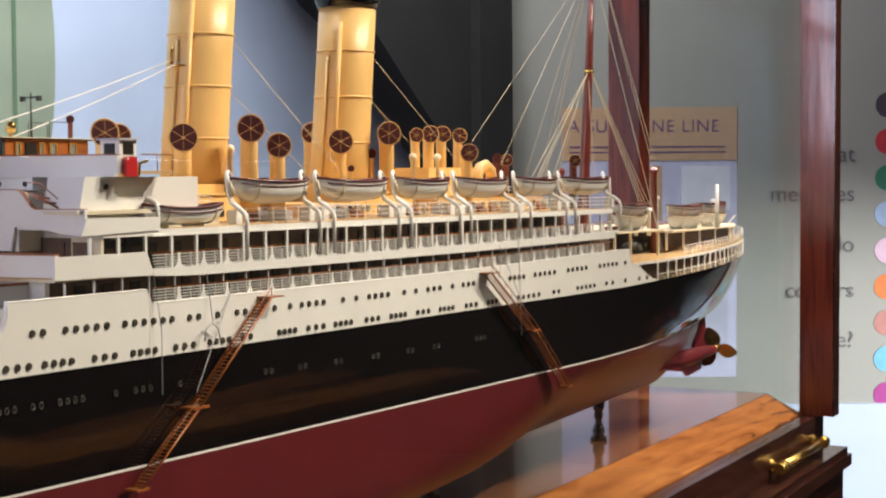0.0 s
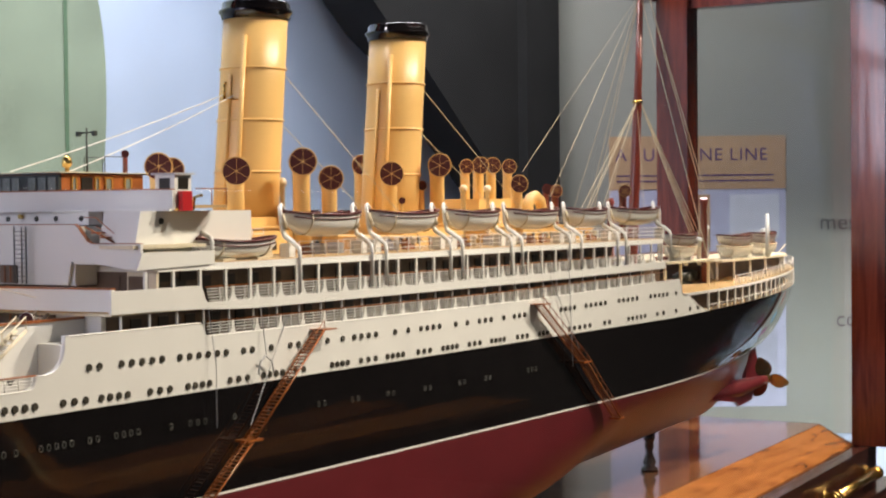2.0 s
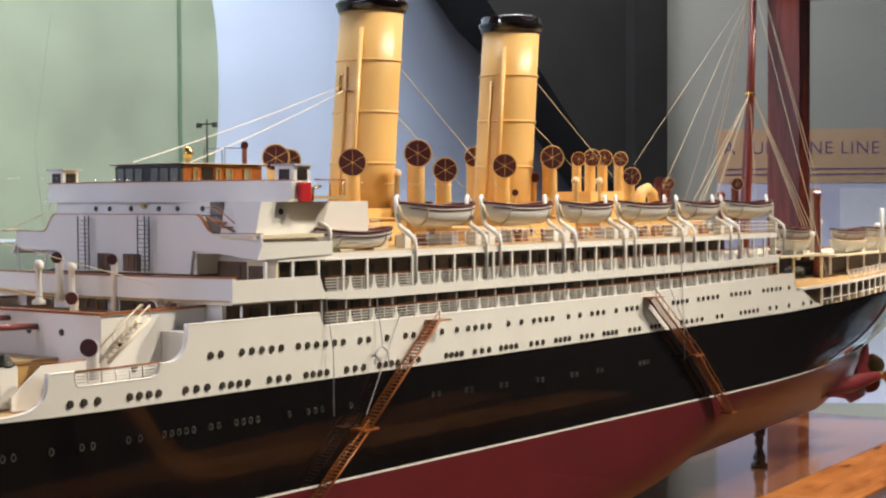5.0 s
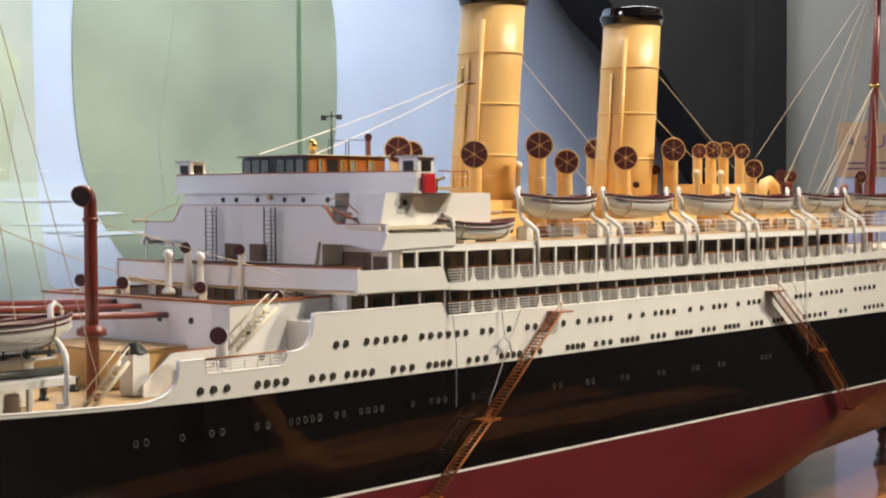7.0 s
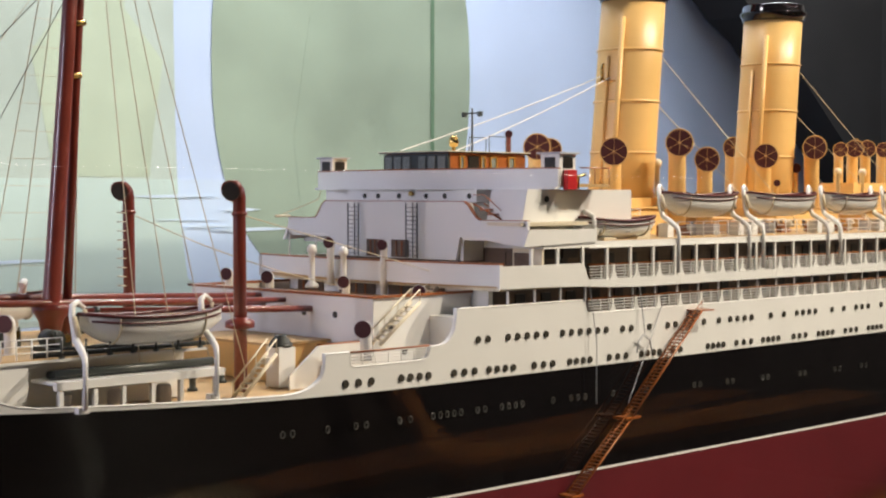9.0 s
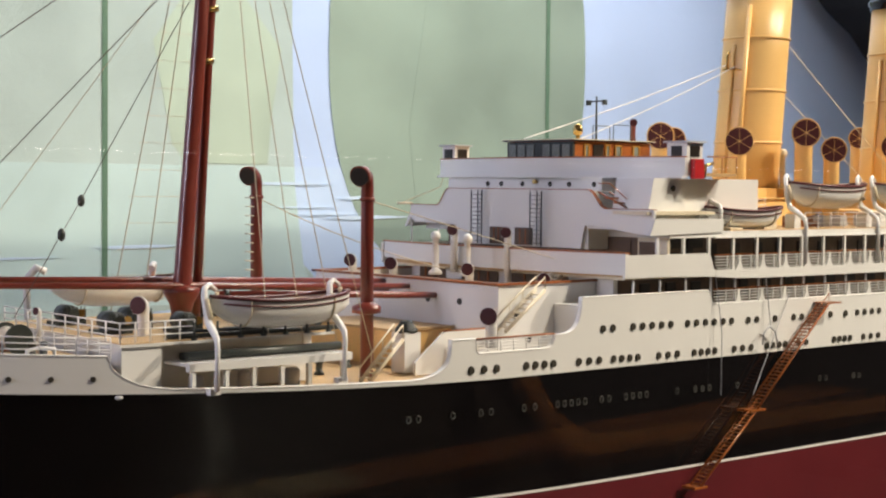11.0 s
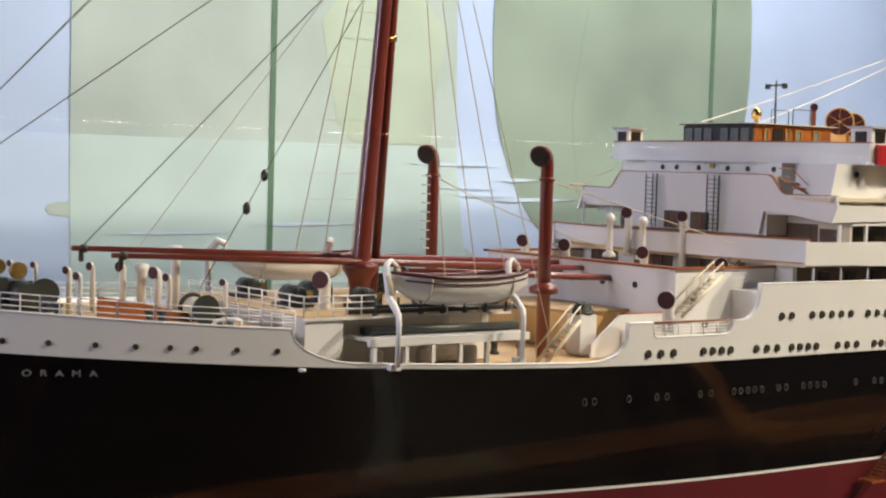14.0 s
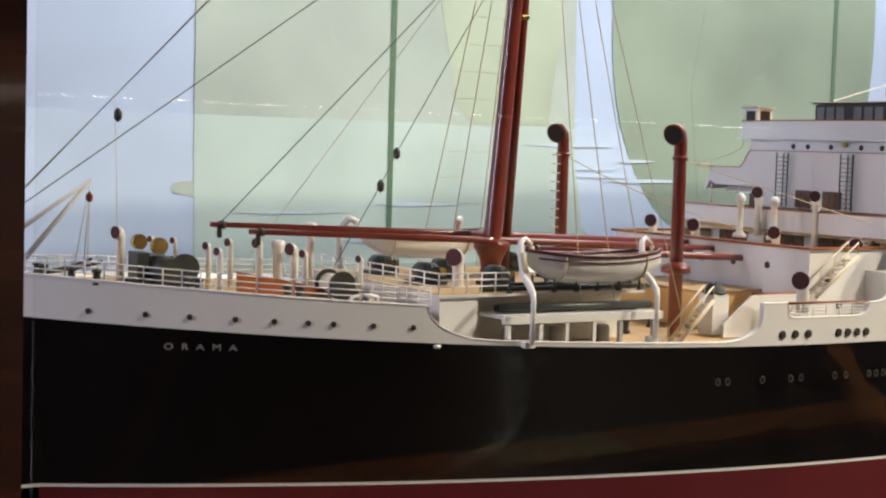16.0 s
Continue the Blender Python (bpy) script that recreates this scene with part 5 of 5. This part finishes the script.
# forecastle gear
zf = lambda x: rail_z(min(x, 0.35)) - 0.004
edge = [(x, -deck_half(x) + 0.003, zf(x) + 0.004) for x in np.linspace(0.012, 0.365, 12)]
rail(edge, 0.0175, 3, 0.024, 0.0008)
rail([(x, -y, z) for x, y, z in edge], 0.0175, 3, 0.024, 0.0008)
rail([(0.365, -0.18, zf(0.36)), (0.365, 0.18, zf(0.36))], 0.0175, 3, 0.024, 0.0008)
for x, y, h, r in ((0.104, 0.0, 0.050, 0.0068), (0.159, 0.05, 0.044, 0.0036), (0.184, 0.05, 0.044, 0.0036), (0.188, -0.03, 0.044, 0.0042), (0.175, -0.09, 0.042, 0.0042), (0.225, 0.0, 0.048, 0.0044), (0.266, 0.02, 0.048, 0.0056), (0.282, -0.03, 0.046, 0.0068), (0.287, -0.05, 0.043, 0.0045), (0.326, -0.1, 0.043, 0.0040)):
    cowl(x, y, zf(x) + h, r, zf(x), turn=-160, body=WHITE, mouth=MOUTH, label="white cowl ventilator with dark mouth")
for x, y, h in ((0.292, 0.02, 0.052), (0.345, 0.05, 0.072)):
    part("mushroom_vent", Shape().lathe((x, y, zf(x)), [(0, 0.005), (h - 0.012, 0.0048), (h - 0.006, 0.0075), (h, 0.007), (h + 0.001, 0.003)], 12), WHITE, ship, "white flared ventilator pipe")
wl = Shape()
x, y, z = 0.148, 0.0, zf(0.148)
wl.box(x - 0.03, x + 0.03, -0.03, 0.03, z, z + 0.006).tube([(x, -0.04, z + 0.017), (x, -0.02, z + 0.017), (x, 0.02, z + 0.017), (x, 0.04, z + 0.017)], [0.012, 0.014, 0.014, 0.012], 14)
wl.box(x - 0.012, x + 0.012, -0.015, -0.008, z, z + 0.03).box(x - 0.012, x + 0.012, 0.008, 0.015, z, z + 0.03).tube([(x + 0.022, -0.03, z + 0.013), (x + 0.022, 0.03, z + 0.013)], 0.010, 12)
wl.box(x - 0.026, x - 0.014, -0.016, 0.012, z, z + 0.034).box(x - 0.008, x + 0.007, -0.02, 0.014, z, z + 0.03)
wl.tube([(x + 0.018, -0.034, z + 0.019), (x + 0.018, -0.026, z + 0.019)], 0.0145, 18)
wind = part("windlass", wl, IRON, ship, "dark iron anchor windlass with brass wheels")
part("wheel", Shape().tube([(x - 0.020, -0.006, z + 0.044), (x - 0.020, 0.002, z + 0.044)], 0.0078, 14), BRASS, wind)
part("wheel", Shape().tube([(x - 0.001, -0.012, z + 0.040), (x - 0.001, -0.004, z + 0.040)], 0.0085, 14), BRASS, wind)
chain = Shape()
for yy in (-0.015, 0.02):
    pts = [(0.01 + 0.075 * k / 14, yy * k / 14 - 0.004, zf(0.03) + 0.005 + 0.012 * (k / 14) ** 2) for k in range(15)]
    for a, b in zip(pts, pts[1:]):
        chain.tube([a, b], 0.0016, 5)
part("anchor_chain", chain, IRON, ship)
for x, y in ((0.028, -0.012), (0.05, -0.03), (0.15, -0.075), (0.16, -0.082), (0.24, -0.115), (0.252, -0.118), (0.31, -0.125), (0.32, -0.128), (0.03, 0.014), (0.07, -0.045)):
    part("bollard", Shape().lathe((x, y, zf(x)), [(0, 0.0052), (0.002, 0.0052), (0.0025, 0.0038), (0.011, 0.0038), (0.0115, 0.005), (0.014, 0.005), (0.015, 0.003)], 12), IRON, ship, "black iron bollard")
part("coaming", Shape().slab([(0.200, zf(0.2) + 0.001), (0.340, zf(0.34) + 0.001), (0.340, zf(0.34) + 0.006), (0.285, zf(0.29) + 0.012), (0.235, zf(0.23) + 0.019), (0.200, zf(0.2) + 0.023)], -0.085, -0.081), TEAK, ship, "curved brown breakwater")
reel = part("rope_reel", Shape().tube([(0.305, -0.105, zf(0.30) + 0.015), (0.305, -0.075, zf(0.30) + 0.015)], 0.0110, 16), CREAM, ship, "cream rope wound on a dark reel")
for yy in (-0.107, -0.075):
    part("reel_flange", Shape().tube([(0.305, yy, zf(0.30) + 0.015), (0.305, yy + 0.002, zf(0.30) + 0.015)], 0.0150, 18), IRON, reel)
part("fairlead", Shape().tube([(0.29, -0.155, zf(0.3)), (0.29, -0.155, zf(0.3) + 0.009), (0.305, -0.155, zf(0.3) + 0.011), (0.318, -0.155, zf(0.3) + 0.009), (0.318, -0.155, zf(0.3))], 0.0022, 6), WHITE, ship)
# anchor crane at the stem
part("anchor_crane", Shape().tube([(0.005, 0.0, 0.505), (0.078, 0.0, 0.592)], [0.0030, 0.0020], 8).tube([(-0.02, 0.0, 0.524), (0.078, 0.0, 0.592)], [0.0026, 0.0018], 8).tube([(0.077, 0.0, 0.590), (0.060, -0.004, 0.500)], 0.0006, 5).tube([(0.077, 0.0, 0.582), (0.070, -0.004, 0.500)], 0.0008, 5).tube([(0.077, 0.0, 0.582), (0.074, -0.004, 0.500)], 0.0005, 5), GREY, ship, "slender grey anchor crane")
part("crane_block", Shape().lathe((0.0765, 0, 0.570), [(0, 0.001), (0.002, 0.0036), (0.007, 0.0036), (0.010, 0.001)], 10), SPAR, ship)

# ---- after part ----
part("after_kingpost", Shape().tube([(3.045, -0.121, 0.465), (3.046, -0.121, 0.66), (3.046, -0.121, 0.668), (3.043, -0.122, 0.675)], [0.0085, 0.0080, 0.0105, 0.0085], 14), SPAR, ship, "red-brown after kingpost")
part("after_kingpost", Shape().tube([(3.045, 0.121, 0.465), (3.046, 0.121, 0.66), (3.046, 0.121, 0.668), (3.043, 0.122, 0.675)], [0.0085, 0.0080, 0.0105, 0.0085], 14), SPAR, ship, "red-brown after kingpost")
amast = part("mainmast", Shape().tube([(2.905, 0, 0.46), (2.918, 0, 0.57), (2.950, 0, 0.90), (2.972, 0, 1.20)], [0.014, 0.0135, 0.0095, 0.006], 18), SPAR, ship, "raked red-brown mainmast")
part("mast_band", Shape().lathe((2.949, 0, 0.895), [(0, 0.0096), (0.001, 0.0125), (0.007, 0.0125), (0.008, 0.0096)], 16), BRASS, amast)
deck("gallery_deck", 2.78, 3.780, 0, label="planked stern gallery deck", inset=0.002, lift=lambda x: paint_z(x) + 0.001)
gal = lambda x: paint_z(x) + 0.001
pd = lambda x: 0.4735 + 0.022 * smooth_step(2.7, 3.8, x)
# The gallery's shade is in this bulkhead's dark colour.
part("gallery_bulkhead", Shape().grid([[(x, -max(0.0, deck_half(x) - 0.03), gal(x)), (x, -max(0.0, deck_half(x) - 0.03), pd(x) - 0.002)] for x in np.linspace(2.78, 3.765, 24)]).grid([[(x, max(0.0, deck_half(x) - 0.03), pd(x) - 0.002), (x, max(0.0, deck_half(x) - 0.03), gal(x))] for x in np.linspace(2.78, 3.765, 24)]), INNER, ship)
deck("poop_deck", 2.655, 3.782, 0, label="planked poop deck", inset=0.001, lift=pd)
part("poop_edge", Shape().grid([[(x, -deck_half(x) - 0.0012, pd(x) - 0.0035), (x, -deck_half(x) - 0.0012, pd(x) + 0.002)] for x in np.linspace(2.665, 3.783, 44)]).grid([[(x, deck_half(x) + 0.0012, pd(x) + 0.002), (x, deck_half(x) + 0.0012, pd(x) - 0.0035)] for x in np.linspace(2.665, 3.783, 44)]), WHITE, ship, "white edge of the poop deck")
GPOST = Shape().box(-0.0024, 0.0024, -0.0014, 0.0014, 0, 1).mesh("gallery_post", WHITE)
gp = part("gallery_sill", Shape().tube([(x, -deck_half(x), gal(x) + 0.012) for x in np.linspace(2.79, 3.771, 30)], 0.0012, 5), WHITE, ship)
for k in range(24):
    x = 2.80 + 0.968 * (k / 23) ** 0.92
    piece("gallery_post", GPOST, gp, pose(x, -deck_half(x), gal(x)) @ Matrix.Diagonal((1, 1, pd(x) - 0.003 - gal(x), 1)))
for k in range(40):
    x = 2.80 + 0.968 * k / 39
    piece("stanchion", DARKPOST, gp, pose(x, -deck_half(x), gal(x)) @ Matrix.Diagonal((0.8, 0.8, 0.012, 1)))
rail([(x, -deck_half(x), pd(x) + 0.003) for x in np.linspace(2.95, 3.781, 16)], 0.022, 3, 0.03, 0.0009)
rail([(x, deck_half(x), pd(x) + 0.003) for x in np.linspace(2.95, 3.781, 16)], 0.022, 3, 0.03, 0.0009)
part("docking_house", Shape().box(3.12, 3.58, -0.10, 0.10, 0.482, 0.5268), INNER, ship, "docking house under the poop awning deck, shade in its colour")
part("awning_deck", Shape().prism([(3.02, -0.178), (3.46, -0.166), (3.62, -0.10), (3.62, 0.10), (3.46, 0.166), (3.02, 0.178)], 0.5270, 0.5315), CREAM, ship, "cream poop boat deck on posts")
for x in (3.03, 3.13, 3.23, 3.33, 3.43, 3.52, 3.60):
    part("awning_post", Shape().tube([(x, -0.160 + 0.42 * max(0, x - 3.46), 0.485), (x, -0.160 + 0.42 * max(0, x - 3.46), 0.5270)], 0.003, 6), WHITE, ship)
for x0, x1, y, z in ((2.776, 2.925, -0.150, 0.592), (3.075, 3.270, -0.145, 0.584), (3.295, 3.447, -0.135, 0.585)):
    lifeboat(x0, x1, y, z, 0.024, 0.024, WHITE)
    lifeboat(x0 + 0.003, x1 - 0.003, y, z - 0.026, 0.024, 0.025, WHITE, CREAM)
    for bx in (x0 + 0.045, x1 - 0.055):
        part("boat_chock", Shape().box(bx, bx + 0.01, y - 0.015, y + 0.015, 0.5316 if x0 > 3 else 0.5376, z - 0.046), WHITE, ship)
lifeboat(2.83, 2.97, 0.150, 0.595, 0.024, 0.024, WHITE)
part("boat_boom_post", Shape().tube([(2.806, -0.12, 0.536), (2.806, -0.12, 0.645), (2.803, -0.121, 0.655)], [0.0045, 0.004, 0.003], 8), WHITE, ship, "white boat boom post")
part("boat_boom_post", Shape().tube([(3.314, -0.172, 0.530), (3.312, -0.172, 0.636)], [0.006, 0.0045], 8), WHITE, ship, "white boat boom post")
part("after_house", Shape().box(2.58, 2.645, -0.15, 0.15, 0.478, 0.532).box(2.72, 2.97, -0.180, -0.115, 0.5335, 0.5375).box(2.81, 2.815, -0.17, -0.165, 0.475, 0.5335).box(2.96, 2.965, -0.17, -0.165, 0.475, 0.5335).box(2.73, 2.735, -0.17, -0.165, 0.475, 0.5335), CREAM, ship, "cream after boat platform on posts")
for x, y, z in ((3.02, -0.12, 0.585), (3.47, -0.10, 0.598), (3.109, -0.10, 0.612), (3.58, -0.05, 0.585), (2.99, -0.10, 0.572)):
    part("mushroom_vent", Shape().lathe((x, y, 0.52), [(0, 0.005), (z - 0.531, 0.005), (z - 0.530, 0.008), (z - 0.523, 0.0075), (z - 0.52, 0.003)], 12), WHITE, ship)
for x, y in ((2.99, -0.09), (3.02, 0.03), (3.09, -0.06), (3.10, 0.06)):
    winch(x, y, pd(x) + 0.001, 1.1)
for x0, x1, z in ((2.93, 3.25, 0.538), (2.94, 3.10, 0.53)):
    part("derrick_boom", Shape().tube([(x0, -0.05, z), (x1, -0.07, z + 0.004)], [0.004, 0.003], 8), SPAR, ship, "red-brown after derrick boom")
part("ensign_staff", Shape().tube([(3.775, 0, 0.50), (3.89, 0, 0.545)], 0.0018, 6), CREAM, ship)
part("stern_lamp", Shape().lathe((3.755, 0, 0.515), [(0, 0.004), (0.012, 0.004), (0.014, 0.006), (0.018, 0.003)], 8), CREAM, ship)
# rudder, propellers and their brackets
part("rudder", Shape().slab([(3.58, 0.165), (3.66, 0.160), (3.675, 0.20), (3.66, 0.25), (3.645, 0.30), (3.60, 0.30), (3.58, 0.22)], -0.005, 0.005), RED, ship, "dark red rudder plate")
for side in (-1, 1):
    part("shaft_boss", Shape().tube([(3.02, side * 0.05, 0.20), (3.16, side * 0.075, 0.200), (3.30, side * 0.094, 0.204), (3.42, side * 0.106, 0.211), (3.452, side * 0.108, 0.212)], [0.008, 0.019, 0.022, 0.014, 0.011], 16), RED, ship, "dark red shaft bossing")
    part("shaft_fin", Shape().slab([(3.16, 0.190), (3.40, 0.205), (3.385, 0.168), (3.30, 0.160), (3.28, 0.172)], side * 0.098 - 0.004, side * 0.098 + 0.004), RED, ship)
    prop = part("propeller", Shape().tube([(3.452, side * 0.108, 0.212), (3.472, side * 0.108, 0.212), (3.492, side * 0.108, 0.212)], [0.012, 0.011, 0.003], 12), BRASS, ship, "polished brass propeller")
    for k in range(3):
        a = radians(-52 + 120 * k)
        e, t = Vector((0, math.cos(a), math.sin(a))), Vector((0, -math.sin(a), math.cos(a)))
        c = Vector((3.470, side * 0.108, 0.212))
        rows = []
        for j in range(8):
            u = j / 7
            w = 0.019 * math.sin(math.pi * min(0.97, 0.16 + 0.84 * u)) ** 0.75
            m = c + e * (0.008 + 0.050 * u)
            tw = t * w + Vector((0.010 * (1 - 0.5 * u), 0, 0)) * (w / 0.019)
            rows.append([m - tw, m + Vector((0.002, 0, 0)), m + tw])
        part("blade", Shape().grid(rows).grid([[p + Vector((0.0016, 0, 0)) for p in reversed(r)] for r in rows]), BRASS, prop)
# turned stands under the keel
for x in (0.85, 1.55, 2.25, 3.0):
    rise = (keel_z(x) - 0.0331) / 0.066
    st = Shape().lathe((x, 0, 0.0351), [(h * rise, r) for h, r in ((0, 0.020), (0.006, 0.020), (0.009, 0.012), (0.016, 0.016), (0.026, 0.011), (0.034, 0.007), (0.042, 0.012), (0.050, 0.009), (0.055, 0.014), (0.066, 0.014))], 18)
    tagged(part("model_stand", st, DARKWOOD), "turned dark wooden pillar under the ship's keel", "stand", group="pillars under the ship model")
# ---- rigging ----


def line(pts, r=0.0007, mat=CORD, name="rigging_line"):
    return part(name, Shape().tube(pts, r, 4), mat, ship)


def stay(a, b, r=0.0007, mat=CORD, sag=0.0):
    a, b = Vector(a), Vector(b)
    return line([a.lerp(b, k / 6) - Vector((0, 0, sag * 4 * (k / 6) * (1 - k / 6))) for k in range(7)], r, mat)


for a, b in (((1.540, 0.008, 0.843), (1.134, 0.05, 0.714)), ((1.540, -0.005, 0.840), (1.193, 0.0, 0.714))):
    stay(a, b, 0.0009, WHITE, 0.004)
for fx in (1.557, 1.948):
    for z, dx, y in ((0.879, 0.22, -0.2), (0.80, 0.14, -0.2), (0.879, 0.2, 0.2)):
        stay((fx + 0.10 * (z - 0.628) + 0.03, -0.03 if y < 0 else 0.03, z), (fx + dx, y, 0.5927), 0.0006)
for dx, y in ((-0.03, -0.215), (0.10, 0.215), (0.14, 0.215), (0.0, 0.215)):
    stay((2.966, 0, 1.15), (2.92 + dx, y, 0.48), 0.0009)
for x, y, z in ((2.331, -0.05, 0.727), (2.354, -0.10, 0.679)):
    stay((2.966, 0, 1.15), (x, y, z), 0.0006)
for x, y, z in ((2.482, -0.10, 0.655), (2.507, -0.10, 0.655), (2.520, -0.10, 0.655), (2.646, -0.05, 0.62), (2.86, -0.06, 0.62), (2.88, 0.06, 0.62)):
    stay((2.947, 0, 0.90), (x, y, z), 0.0008)
for dx in (0, 0.014, 0.03, 0.05):
    stay((2.953, 0, 0.91), (2.995 + dx, -0.11, 0.59), 0.0009)
for dx in (0, 0.022):
    stay((2.985, 0, 1.19), (3.045 + dx, -0.13, 0.64), 0.0008)
for k, y in enumerate((-0.175, -0.175, -0.175, -0.175, 0.18, 0.18, 0.18, 0.18)):
    stay((0.598, 0, 1.15), (0.555 + 0.045 * (k % 4), y, 0.462), 0.0007, CORD)
rat = Shape()
for j in range(14):
    u = j / 20
    z = 0.50 + 0.65 * u
    rat.tube([(0.555 + 0.043 * u, 0.18 * (1 - u), z), (0.69 - 0.092 * u, 0.18 * (1 - u), z)], 0.0003, 4)
part("ratlines", rat, CORD, ship)
krat = Shape()
for j in range(17):
    krat.box(0.698, 0.7035, 0.081, 0.093, 0.45 + 0.0112 * j, 0.4512 + 0.0112 * j)
part("post_rungs", krat, CREAM, ship)
stay((0.577, 0, 0.967), (-0.03, 0, 0.539), 0.0006, DARKCORD)
stay((0.60, 0, 1.19), (-0.05, 0.0, 0.52), 0.0005, DARKCORD)
stay((0.60, 0, 1.20), (-0.05, 0.006, 0.515), 0.0004, DARKCORD)
stay((0.575, 0, 0.905), (0.222, 0.015, 0.548), 0.0006, DARKCORD)
stay((0.578, 0.0, 0.93), (0.30, 0.12, 0.50), 0.0004, CORD)
stay((0.711, 0.087, 0.63), (0.99, 0.0, 0.53), 0.0006, CORD, 0.01)
stay((0.711, -0.138, 0.63), (0.95, -0.2, 0.56), 0.0006, CORD)
stay((0.711, -0.134, 0.64), (0.712, -0.131, 0.44), 0.0006, DARKCORD)
line([(0.101, 0, 0.676), (0.107, 0, 0.50)], 0.0003, CORD)
for x, y, z in ((0.46, 0.064, 0.627), (0.392, -0.023, 0.592), (0.1045, 0.0, 0.658)):
    part("rigging_block", Shape().lathe((x, y, z - 0.008), [(0, 0.001), (0.003, 0.0042), (0.010, 0.0042), (0.014, 0.001)], 8), IRON, ship, "small dark rigging block")
line([(0.572, 0.0, 0.87), (0.46, 0.064, 0.627), (0.392, -0.023, 0.592), (0.34, -0.02, 0.505)], 0.0005, DARKCORD)
